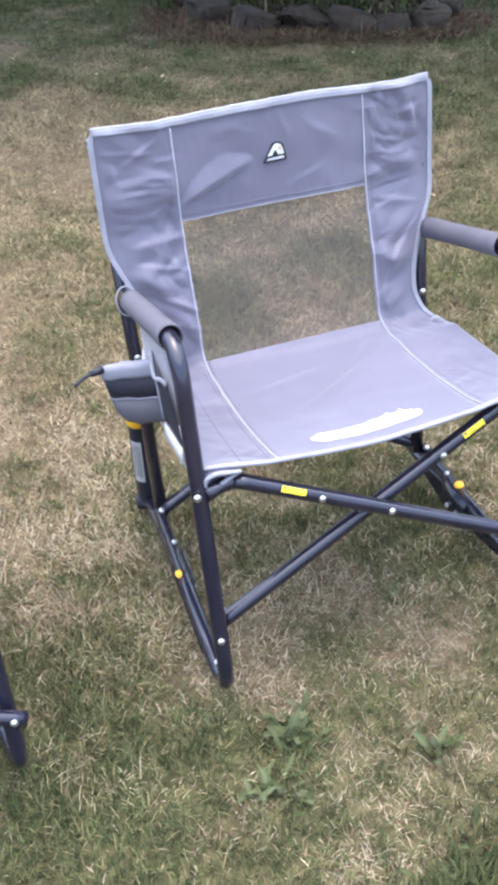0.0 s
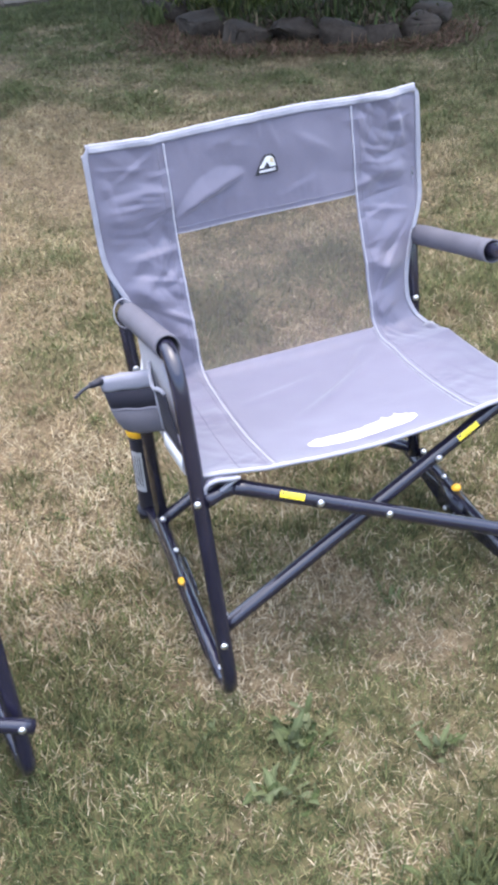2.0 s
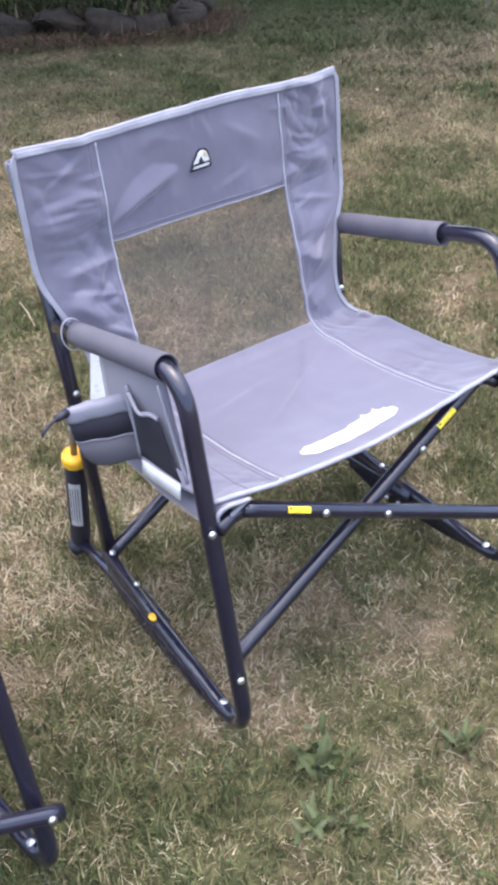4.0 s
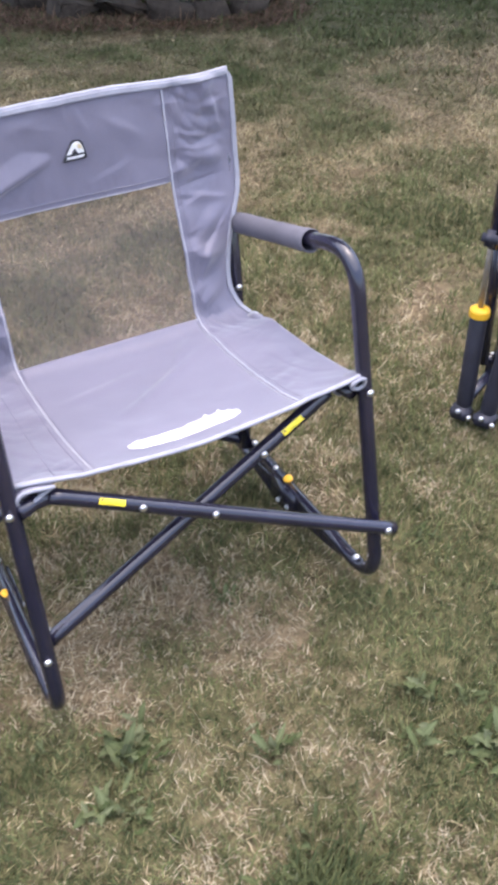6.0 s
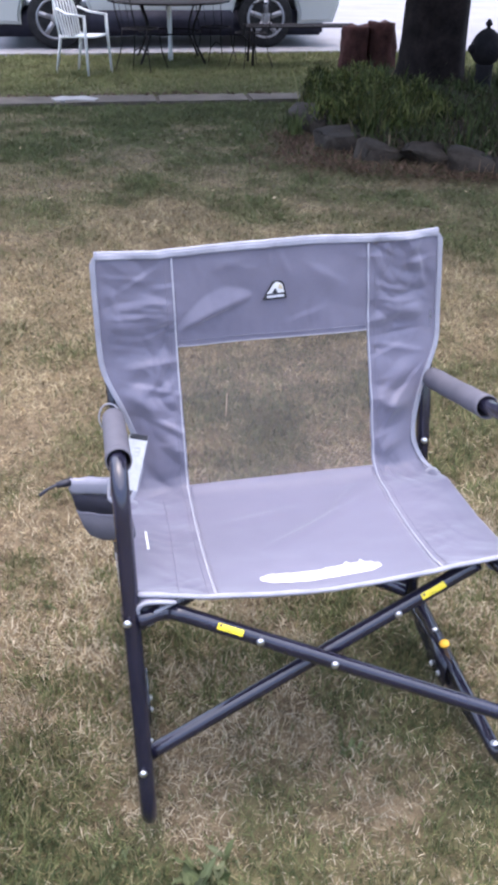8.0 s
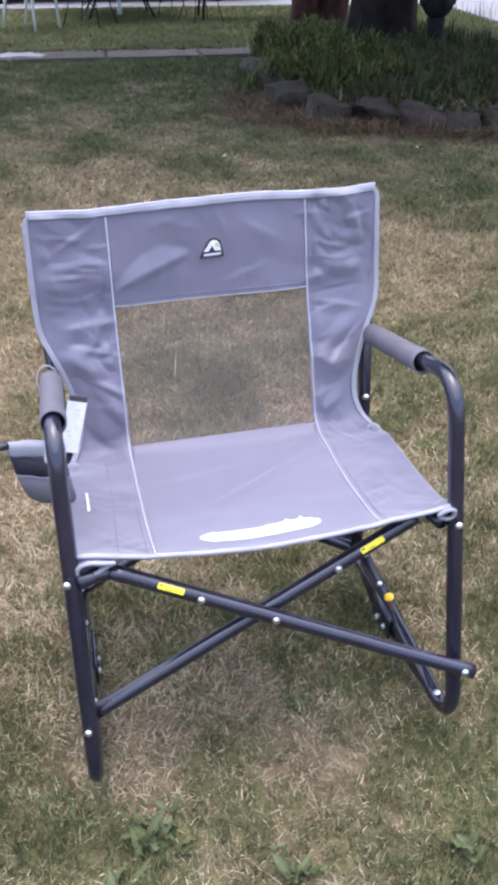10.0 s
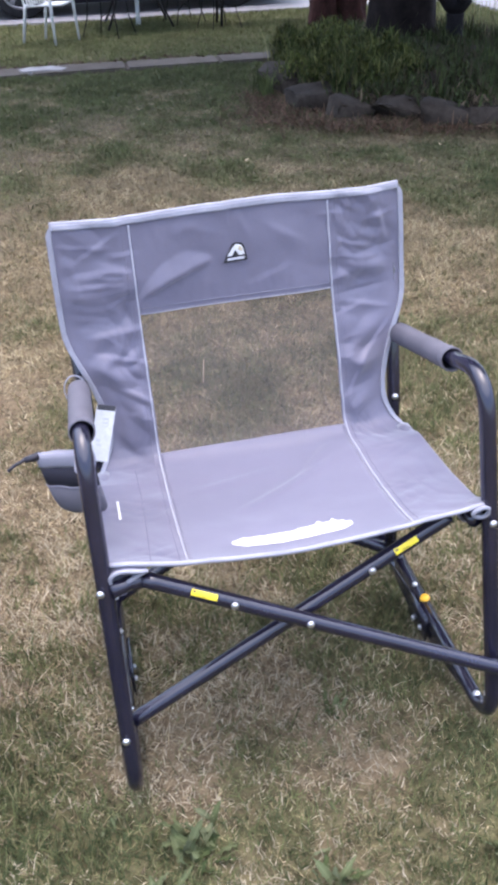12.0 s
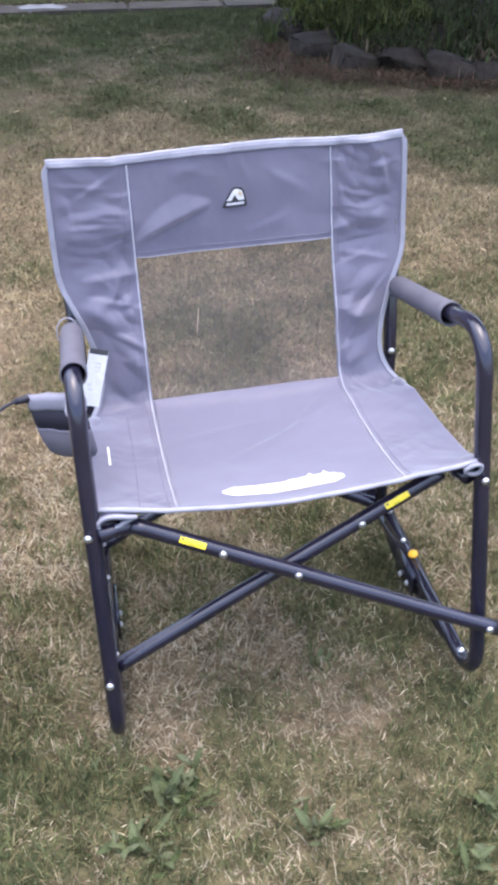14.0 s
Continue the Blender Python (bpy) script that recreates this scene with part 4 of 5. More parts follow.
def seat_print(root):
    """The white smear of print on the front of the seat."""
    end = cloth.length
    rng = random.Random(5)
    rows, n = [], 110
    low, high = [], []
    for i in range(n + 1):
        f = i / n
        x = -0.098 + 0.190 * f
        mid = end - 0.054 + 0.002 * math.sin(f * 5)
        half = (0.0175 + 0.003 * noise.noise(Vector((f * 9, 0, 0)))) * min(1, 7 * f + 0.25, 7 * (1 - f) + 0.35)
        jag = 0.005 * noise.noise(Vector((f * 40, 3, 0))) + 0.003 * noise.noise(Vector((f * 90, 1, 0))) + (0.008 if 0.72 < f < 0.76 or 0.85 < f < 0.88 else 0.0)
        low.append((x, mid + half))
        high.append((x, mid - half - jag - 0.003 * (0.55 < f < 0.9)))
    for j in range(4):
        rows.append([cloth.place(a[0], a[1] + (b[1] - a[1]) * j / 3, 0.0021, 0.8) for a, b in zip(low, high)])
    part("seat_print", grid(rows), WHITE, root, "smeared white print on the seat's front")
    part("side_label", grid([[cloth.place(-0.256 - d, cloth.length - 0.235 + h, 0.003, 1.0) for h in np.linspace(0, 0.062, 6)] for d in (0, 0.004)]), WHITE, root, "narrow white sewn-in label")


def side_bag(root):
    """The cup holder and pocket that hang from one arm sleeve."""
    holder = part("bag_panel", grid([[(-0.2960 + 0.006 * g - 0.003 * math.sin(3 * f + 2 * g), 0.318 - 0.188 * f - 0.016 * g * f, 0.564 + 0.040 * f - g * (0.130 + 0.025 * f)) for f in np.linspace(0, 1, 14)] for g in np.linspace(0, 1, 12)]), CLOTH, root, "grey cloth organiser hanging from the arm")
    thick(holder, 0.002)
    cx, cy = -0.3300, 0.277

    def ring(z, inner, outer, half, n=32):
        out = []
        for a in np.linspace(0, 2 * math.pi, n + 1):
            c, d = math.cos(a), math.sin(a)
            u = (inner + outer) / 2 + (outer - inner) / 2 * math.copysign(abs(c) ** 0.7, c)
            v = half * d + 0.0025 * math.sin(40 * u + 30 * z)
            out.append(Vector((cx - 0.89 * u + 0.45 * v, cy + 0.45 * u + 0.89 * v, z - 0.10 * u + 0.0012 * math.sin(150 * u))))
        return out

    rim = thick(part("cup_rim", grid([ring(0.482, -0.052, 0.046, 0.008), ring(0.488, -0.053, 0.047, 0.009), ring(0.500, -0.053, 0.047, 0.008), ring(0.506, -0.052, 0.046, 0.005), ring(0.507, -0.050, 0.044, 0.001)]), RIM_CLOTH, root, "padded rim of the collapsed cup holder"), 0.003)
    thick(part("cup_net", grid([ring(0.447, -0.056, 0.040, 0.011), ring(0.466, -0.054, 0.043, 0.010), ring(0.484, -0.052, 0.046, 0.008)]), DARK_NET, rim, "dark net window"), 0.001)
    part("net_hem", sweep(ring(0.4475, -0.056, 0.040, 0.0125)[:-1], 0.0016, 6), THREAD, rim)
    thick(part("cup_base", grid([ring(0.400, -0.040, 0.010, 0.002), ring(0.400, -0.058, 0.018, 0.008), ring(0.405, -0.061, 0.023, 0.011), ring(0.420, -0.060, 0.032, 0.013), ring(0.448, -0.056, 0.040, 0.012)]), SLEEVE, rim, "grey cloth bottom of the cup holder"), 0.002)
    pocket = thick(part("pocket", grid([[(-0.301 - 0.008 * math.sin(math.pi * f) * (1 - g) + 0.006 * g, 0.228 - 0.078 * f - 0.030 * g * f, 0.530 - 0.004 * f - g * (0.108 - 0.018 * f)) for f in np.linspace(0, 1, 10)] for g in np.linspace(0, 1, 8)]), DARK_NET, root, "dark net pocket beside the cup holder"), 0.001)
    part("pocket_binding", sweep([(-0.302 - 0.008 * math.sin(math.pi * f), 0.230 - 0.080 * f, 0.531 - 0.004 * f + 0.005 * math.sin(9 * f)) for f in np.linspace(0, 1, 20)], 0.0036, 6), BINDING, pocket)
    part("pocket_seam", sweep([(-0.302 + 0.006 * g, 0.231, 0.545 - 0.125 * g) for g in np.linspace(0, 1, 8)], 0.0030, 6), BINDING, pocket)
    part("pocket_edge", sweep([(-0.298 + 0.010 * g, 0.146 - 0.032 * g, 0.585 - 0.150 * g) for g in np.linspace(0, 1, 10)], 0.0030, 6), BINDING, pocket)
    thick(part("care_label", grid([[(-0.298 - 0.003 * g, 0.222 - 0.105 * f, 0.420 + 0.016 * f - 0.026 * g) for f in np.linspace(0, 1, 6)] for g in (0, 0.5, 1)]), WHITE, root, "white care label under the pocket"), 0.001)
    cord = [(-0.366, 0.296, 0.497), (-0.378, 0.292, 0.497), (-0.392, 0.288, 0.497), (-0.406, 0.284, 0.494), (-0.420, 0.278, 0.487)]
    toggle = part("cord_lock", sweep(cord[:3], [0.008, 0.0065, 0.005], 8), RUBBER, root, "black cord lock with a loose end")
    part("cord", sweep(rounded(cord, 0.02), 0.0026, 6), RUBBER, toggle)
    loop = [Vector((-0.297, 0.398, 0.552)) + Vector((0.018 * math.cos(a), 0.006 * math.sin(a), 0.024 * math.sin(a))) for a in np.linspace(0, 2 * math.pi, 25)]
    part("elastic_loop", sweep(loop, 0.0013, 5, cap=False), BINDING, root, "thin pale elastic loop")


def hang_tag(root):
    at = pose(-0.2650, 0.402, 0.460, -14, 22, 12)
    card = part("hang_tag", block(0.035, 0.0012, 0.098, at, 0.0004), WHITE, root, "white card tag hanging from the frame", smooth=False)
    part("tag_header", block(0.0334, 0.0016, 0.009, at @ pose(0, 0, 0.0455)), INK, card, smooth=False)
    for x, z, w, h in ((0.001, 0.026, 0.013, 0.003), (-0.006, 0.019, 0.003, 0.012), (0.007, 0.019, 0.003, 0.012), (0.0, 0.019, 0.010, 0.003), (0.0, 0.013, 0.013, 0.003), (-0.006, -0.012, 0.008, 0.005), (-0.004, -0.020, 0.010, 0.003)):
        part("tag_bar", block(w, 0.0016, h, at @ pose(x, 0, z)), SILVER_LABEL, card, smooth=False)


def camp_chair():
    root = thing("camp_chair", "grey cloth rocker camp chair with navy-black frame on dry lawn", "camp chair", "camp chairs on the lawn")
    frame_of(root)
    armrest(root, -1, 0.392, 0.130)
    armrest(root, 1, 0.468, 0.215)
    covers(root)
    badge(root)
    seat_print(root)
    side_bag(root)
    hang_tag(root)
    return root


chair = camp_chair()
chair.matrix_basis = pose(0.021, 0.0, 0.012, 0, -2.0, 1.0)
second = copy_thing(chair, pose(-0.9150, -0.081, 0.002, -3.0, 0.8, 7.0))
tagged(second, "matching grey folding rocker chair standing beside the other")


def folded_chair():
    root = thing("folded_chair", "same rocker chair folded flat, standing upright on the lawn", "camp chair", "camp chairs on the lawn")
    for s in (-1, 1):
        side_frame(root, s, 0.028, 0.548, 0.41, -0.005 if s > 0 else 0.036)
        part("hinge_cap", block(0.030, 0.060, 0.034, pose(0.006 if s > 0 else -0.060, 0.590 if s > 0 else 0.530, 0.462, 24), 0.008), RUBBER, root)
        clevis = part("strut_clevis", block(0.046, 0.040, 0.030, pose((0.030 if s > 0 else -0.026), 0.556, 0.020, 10), 0.006), RUBBER, root)
        for k in (-1, 1):
            rivet(clevis, ((0.030 if s > 0 else -0.026) - 0.012 + 0.012 * k, 0.574 + 0.004 * k, 0.026 + 0.007 * k), (-0.5, 0.78, 0.3), 0.0065)
    part("upright", sweep([(-0.058, 0.512, 0.16), (-0.058, 0.508, 0.76)], 0.0125, 12), PAINT, root)
    part("armrest_sleeve", sweep([(-0.018, 0.552, 0.46), (-0.024, 0.540, 0.39), (-0.034, 0.518, 0.31)], [0.024, 0.028, 0.026], 14, flat=0.6), CLOTH, root)
    part("upright", sweep([(0.004, 0.578, 0.44), (0.003, 0.574, 0.80)], 0.0140, 12), PAINT, root)
    part("crossbar", sweep([(0.016, 0.505, 0.13), (0.022, 0.500, 0.50)], 0.0125, 12), PAINT, root)
    for y, lean in ((0.06, 0.02), (0.085, -0.02)):
        part("crossbar", sweep([(lean, y - 0.03, 0.10), (-lean, y + 0.06, 0.62)], 0.0122, 10), PAINT, root)
    for y in (0.40, 0.425):
        part("crossbar", sweep([(0.01, y, 0.08), (-0.01, y - 0.03, 0.62)], 0.0122, 10), PAINT, root)
    rows = []
    for j in range(24):
        g = j / 23
        z = 0.80 - 0.45 * g
        rows.append([Vector((0.030 * math.sin(14 * f + 2 * g) * (0.5 + 0.5 * g), 0.485 - 0.36 * f * (0.25 + 0.75 * g) - 0.03 * g, z + 0.02 * math.sin(5 * f))) for f in np.linspace(0, 1, 40)])
    thick(part("folded_cover", grid(rows), CLOTH, root, "grey cloth cover bunched between the frames"), 0.003)
    return root


folded = folded_chair()
folded.matrix_basis = pose(1.322, 0.632, 0.0, 0, 0, 118)


# ---- weeds and litter in the lawn ----
def leaf_mesh(name, length, width, droop, wave, colour, seed):
    """One broad lance-shaped leaf along +x with a folded midrib and a wavy edge."""
    rng = random.Random(seed)
    bm = bmesh.new()
    rows, n = [], 12
    for i in range(n + 1):
        f = i / n
        w = width * (0.16 + 0.84 * math.sin(math.pi * min(1, 0.10 + 0.90 * f ** 0.85)) ** 0.8) * (1 - f ** 6) / 2 + 0.0004
        w *= (1.12 if i % 2 else 0.84) if 0 < i < n - 1 else 1.0
        x, z = length * f * math.cos(droop * f), length * (0.62 * f - 0.62 * droop * f * f)
        lift = 0.30 * w
        rows.append([(x, -w, z + lift + wave * 0.01 * math.sin(i * 1.7)), (x, -w * 0.5, z + lift * 0.62), (x, 0, z), (x, w * 0.5, z + lift * 0.62), (x, w * rng.uniform(0.9, 1.08), z + lift + wave * 0.01 * math.sin(i * 1.9 + 1))])
    grid(rows, bm)
    me = bpy.data.meshes.new(name)
    bm.to_mesh(me)
    bm.free()
    me.shade_smooth()
    tint = me.attributes.new("tint", "FLOAT_COLOR", "POINT")
    shade = np.array([1.0, 0.93, 1.22, 0.95, 1.02] * (n + 1))[:, None]
    tint.data.foreach_set("color", np.hstack([np.array(colour) * shade, np.ones_like(shade)]).astype(np.float32).ravel())
    me.materials.append(LEAF)
    return me


LEAVES = [leaf_mesh("leaf", *shape) for shape in ((0.076, 0.023, 0.55, 0.30, (0.116, 0.138, 0.068), 1), (0.088, 0.020, 0.75, 0.40, (0.092, 0.112, 0.050), 2), (0.060, 0.022, 0.45, 0.25, (0.140, 0.156, 0.084), 3), (0.066, 0.015, 0.65, 0.35, (0.106, 0.122, 0.058), 4), (0.050, 0.016, 0.35, 0.30, (0.070, 0.092, 0.036), 5))]


def weed(x, y, size, leaves, seed, label):
    rng = random.Random(seed)
    root = thing("weed", label, "weed", "broad-leaved weeds")
    leaves = int(leaves * 1.8)
    for k in range(leaves):
        ob = new("leaf", LEAVES[rng.randrange(5)])
        ob.parent = root
        ob.matrix_basis = pose(rng.gauss(0, 0.024), rng.gauss(0, 0.024), 0.0, rng.uniform(-38, 38), rng.uniform(-48, 12), rng.uniform(0, 360)) @ Matrix.Diagonal((rng.uniform(0.65, 1.25), rng.uniform(0.55, 1.1), rng.uniform(0.6, 1.2), 1))
    root.matrix_basis = pose(x, y, -0.013, 0, 0, rng.uniform(0, 360)) @ Matrix.Scale(0.70 * size, 4)
    return root


for k, (x, y, size, leaves) in enumerate(((-0.200, -0.105, 1.35, 13), (-0.165, -0.075, 0.8, 7), (-0.265, -0.180, 0.95, 10), (-0.225, -0.215, 0.7, 6), (-0.004, -0.196, 1.0, 8), (0.300, -0.360, 1.25, 14), (0.270, -0.210, 0.9, 8),
                                          (-0.107, -0.420, 1.0, 9), (-0.060, -0.385, 0.8, 7), (0.205, -0.285, 0.8, 8), (0.560, -0.070, 0.8, 7), (0.515, 0.122, 0.7, 6), (0.086, 0.141, 0.7, 7), (-0.458, 0.640, 0.55, 6), (0.335, -0.255, 0.7, 7), (-0.33, -0.03, 0.55, 6))):
    weed(x, y, size, leaves, 40 + k, "low rosette weed with soft green toothed leaves" if leaves > 8 else "small pale green broad-leaved weed in the grass")


rng = np.random.default_rng(58)
n = 900
tx, ty = -0.074 + rng.normal(0, 0.050, n), -0.446 + rng.normal(0, 0.035, n)
blades("grass_tuft", tx, ty, -0.016, rng.uniform(0.03, 0.065, n), rng.uniform(0.0022, 0.0042, n), np.clip(rng.normal(0.6, 0.3, n), 0.05, 1.3), np.where(rng.random((n, 1)) < 0.5, DEEP, GREEN) * rng.uniform(0.75, 1.2, (n, 1)), "taller dark green tuft in the dry lawn", "grass", GRASS, rng, 0.6)


def twig(points, r, label):
    return tagged(part("twig", sweep(rounded(points, 0.05), [r * (1 - 0.6 * k / 40) for k in range(len(rounded(points, 0.05)))], 6), TWIG), label, "twig", "twigs by the stones")


twig([(1.86, 4.52, 0.07), (1.98, 4.33, 0.02), (2.06, 4.22, 0.012)], 0.006, "bent dry twig leaning on the edging stones")
twig([(2.00, 4.40, 0.05), (2.02, 4.30, 0.03), (2.10, 4.26, 0.012)], 0.005, "short forked dry twig beside a stone")
twig([(0.060, 1.60, 0.015), (0.048, 1.52, 0.022), (0.036, 1.45, 0.012)], 0.0018, "pale dry stalk lying in the grass")
rng = np.random.default_rng(77)
n = 110
lx, ly = rng.uniform(-1.5, 3.2, n), rng.uniform(1.5, 6.6, n)
keep = ~in_bed(lx, ly)
lx, ly = lx[keep], ly[keep]
n = len(lx)
blades("leaf_litter", lx, ly, 0.012, rng.uniform(0.015, 0.035, n), rng.uniform(0.008, 0.018, n), rng.uniform(1.1, 1.5, n), np.array([0.40, 0.32, 0.20]) * rng.uniform(0.5, 1.5, (n, 1)), "scattered pale dead leaves on the lawn", "leaf litter", LEAF, rng)


# ---- the planted bed ----
bm = bmesh.new()
mid = Vector((2.25, 6.3, 0.13))
outer = [Vector((x, y, -0.01)) for x, y in BED]
edge = [p.lerp(Vector((mid.x, mid.y, -0.01)), 0.06) + Vector((0, 0, 0.09)) for p in outer]
rows = [outer + outer[:1], edge + edge[:1]] + [[p.lerp(mid, f) + Vector((0, 0, 0.02 * noise.noise(p * 3 + Vector((f, 0, 0))))) for p in edge + edge[:1]] for f in (0.3, 0.6, 0.9)]
grid(rows, bm)
tagged(part("planting_bed", bm, BED_SOIL), "low mounded bed of dark soil under the tree", "flower bed", kind="structure")


def stone(x, y, z, sx, sy, sz, turn, seed, label):
    """A rough split block."""
    sx, sy, sz = 1.10 * sx, 0.96 * sy, 0.78 * sz
    rng = random.Random(seed)
    bm = bmesh.new()
    for k in range(20):
        p = Vector((rng.gauss(0, 1), rng.gauss(0, 1), rng.gauss(0, 1))).normalized()
        p = Vector([math.copysign(abs(c) ** 0.40, c) for c in p]) * rng.uniform(0.42, 0.58)
        bm.verts.new((p.x * sx, p.y * sy, p.z * sz))
    made = bmesh.ops.convex_hull(bm, input=bm.verts)
    bmesh.ops.delete(bm, geom=[v for v in made["geom_interior"] if isinstance(v, bmesh.types.BMVert)], context="VERTS")
    bmesh.ops.bevel(bm, geom=list(bm.edges), offset=0.011, segments=2, affect="EDGES", clamp_overlap=True)
    bmesh.ops.triangulate(bm, faces=bm.faces)
    bmesh.ops.subdivide_edges(bm, edges=[e for e in bm.edges if e.calc_length() > 0.03], cuts=2, use_grid_fill=True)
    bm.normal_update()
    for v in bm.verts:
        spot = v.co * 11 + Vector((seed, 0, 0))
        v.co += v.normal * (0.014 * noise.noise(spot) + 0.006 * noise.noise(spot * 3) + 0.003 * noise.noise(spot * 7))
    ob = part("edging_stone", bm, STONE)
    ob.matrix_basis = pose(x, y, z - 0.035, rng.uniform(-9, 9), rng.uniform(-9, 9), turn + rng.uniform(-9, 9))
    return tagged(ob, label, "stone", "stones edging the bed")


for k, (x, y, z, sx, sy, sz, turn, label) in enumerate((
        (1.29, 5.86, 0.10, 0.34, 0.46, 0.18, 8, "large flat grey slab in the bed's edging"), (1.28, 5.22, 0.08, 0.27, 0.40, 0.18, -6, "flat grey stone in the bed's edging"),
        (1.42, 4.80, 0.07, 0.27, 0.24, 0.20, 10, "rough grey fieldstone in the bed's edging"), (1.36, 4.66, 0.02, 0.15, 0.12, 0.10, 30, "small grey stone wedged under the edging"), (1.69, 4.70, 0.07, 0.31, 0.24, 0.20, -8, "blocky grey fieldstone in the bed's edging"),
        (1.88, 4.43, 0.08, 0.27, 0.20, 0.23, -20, "upright grey stone with a split face"), (2.09, 4.38, 0.07, 0.22, 0.22, 0.20, 6, "blocky grey fieldstone in the bed's edging"), (2.31, 4.38, 0.08, 0.24, 0.22, 0.24, 20, "rough grey fieldstone in the bed's edging"),
        (2.53, 4.56, 0.08, 0.24, 0.24, 0.24, 50, "rough grey fieldstone in the bed's edging"), (2.70, 4.90, 0.07, 0.28, 0.22, 0.20, 62, "rough grey fieldstone in the bed's edging"), (2.84, 5.25, 0.07, 0.30, 0.22, 0.20, 68, "rough grey fieldstone in the bed's edging"), (2.98, 5.62, 0.07, 0.30, 0.24, 0.20, 70, "rough grey fieldstone in the bed's edging"))):
    stone(x, y, z, sx, sy, sz, turn, k + 1, label)

rng = np.random.default_rng(33)
n = 9000
bx, by = rng.uniform(0.95, 3.4, n), rng.uniform(4.3, 8.2, n)
keep = in_bed(bx, by)
bx, by = bx[keep], by[keep]
n = len(bx)
mixed = rng.random((n, 1))
cover_tint = np.where(mixed < 0.45, np.array([0.060, 0.080, 0.030]), np.where(mixed < 0.75, np.array([0.045, 0.036, 0.026]), np.array([0.15, 0.115, 0.075]))) * rng.uniform(0.6, 1.3, (n, 1))
blades("ground_cover", bx, by, 0.075, rng.uniform(0.04, 0.12, n), rng.uniform(0.008, 0.020, n), np.clip(rng.normal(1.0, 0.4, n), 0.1, 1.5), cover_tint, "dark low ground cover and dead leaves in the bed", "ground cover", GRASS, rng)
n = 8000
along_edge = rng.uniform(0, 1, n)
ex = np.interp(along_edge, np.linspace(0, 1, 7), [1.02, 1.05, 1.18, 1.55, 1.95, 2.35, 2.75])
ey = np.interp(along_edge, np.linspace(0, 1, 7), [5.7, 5.1, 4.66, 4.50, 4.28, 4.20, 4.55])
ex, ey = ex + rng.normal(0, 0.07, n), ey + rng.normal(-0.02, 0.10, n)
ex[:1200], ey[:1200] = 1.02 + rng.normal(0, 0.16, 1200), 4.95 + rng.normal(0, 0.2, 1200)
mixed = rng.random((n, 1))
fringe_tint = np.where(mixed < 0.42, np.array([0.190, 0.124, 0.082]), np.where(mixed < 0.82, np.array([0.098, 0.060, 0.042]), np.array([0.085, 0.10, 0.042]))) * rng.uniform(0.6, 1.3, (n, 1))
blades("edge_straw", ex, ey, 0.010, rng.uniform(0.03, 0.10, n) * np.where(rng.random(n) < 0.08, 1.3, 1.0), rng.uniform(0.003, 0.008, n), np.clip(np.where(rng.random(n) < 0.08, rng.normal(0.8, 0.3, n), rng.normal(1.42, 0.12, n)), 0.1, 1.54), fringe_tint, "brown straw and needles along the edging stones", "straw", GRASS, rng)
rng = np.random.default_rng(31)


def clumps(name, cx, cy, size, per, colours, width, label):
    """Arching leaves that spring from clumps of many sizes."""
    n = len(cx) * per
    which = np.repeat(np.arange(len(cx)), per)
    tint = np.array(colours)[rng.integers(0, len(colours), n)] * rng.uniform(0.55, 1.25, (n, 1)) * rng.uniform(0.7, 1.2, len(cx))[which][:, None]
    blades(name, cx[which] + rng.normal(0, 0.03, n), cy[which] + rng.normal(0, 0.03, n), 0.06, size[which] * rng.uniform(0.45, 1.2, n), rng.uniform(0.6, 1.4, n) * width, np.clip(rng.normal(0.75, 0.40, n), 0.05, 1.45), tint, label, "tall grass", GRASS, rng, 1.3)


def foliage(name, cx, cy, high, wide, per, colours, size, label):
    """Leafy domes: short leaves at every height of each clump."""
    n = len(cx) * per
    which = np.repeat(np.arange(len(cx)), per)
    up = rng.random(n) ** 0.7
    out = np.sqrt(np.clip(1.05 - up**2, 0, 1)) * wide[which] * np.sqrt(rng.random(n))
    a = rng.uniform(0, 2 * np.pi, n)
    tint = np.array(colours)[rng.integers(0, len(colours), n)] * rng.uniform(0.55, 1.3, (n, 1)) * rng.uniform(0.7, 1.2, len(cx))[which][:, None]
    blades(name, cx[which] + out * np.cos(a), cy[which] + out * np.sin(a), 0.06 + up * high[which], size * rng.uniform(0.5, 1.3, n), size * rng.uniform(0.10, 0.24, n), np.clip(rng.normal(0.95, 0.45, n), 0.05, 1.5), tint, label, "plants", GRASS, rng, 0.8)


cx, cy = rng.normal(1.70, 0.24, 64), rng.normal(6.05, 0.5, 64)
keep = in_bed(cx - 0.02, cy) & (cy > 5.25)
cx, cy = cx[keep], cy[keep]
foliage("leafy_plants", cx, cy, rng.uniform(0.08, 0.24, len(cx)), rng.uniform(0.08, 0.17, len(cx)), 240, [(0.100, 0.116, 0.032), (0.070, 0.088, 0.026), (0.150, 0.150, 0.052), (0.042, 0.052, 0.020)], 0.062, "bright leafy clumps of perennials in the bed")
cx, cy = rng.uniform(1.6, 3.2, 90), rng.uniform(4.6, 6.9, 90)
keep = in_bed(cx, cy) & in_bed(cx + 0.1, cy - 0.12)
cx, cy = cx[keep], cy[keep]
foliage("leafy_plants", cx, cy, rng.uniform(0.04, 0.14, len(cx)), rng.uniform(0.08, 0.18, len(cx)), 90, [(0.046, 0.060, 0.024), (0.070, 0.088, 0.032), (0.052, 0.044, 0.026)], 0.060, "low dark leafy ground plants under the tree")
cx, cy = rng.normal(1.66, 0.24, 120), rng.normal(6.0, 0.55, 120)
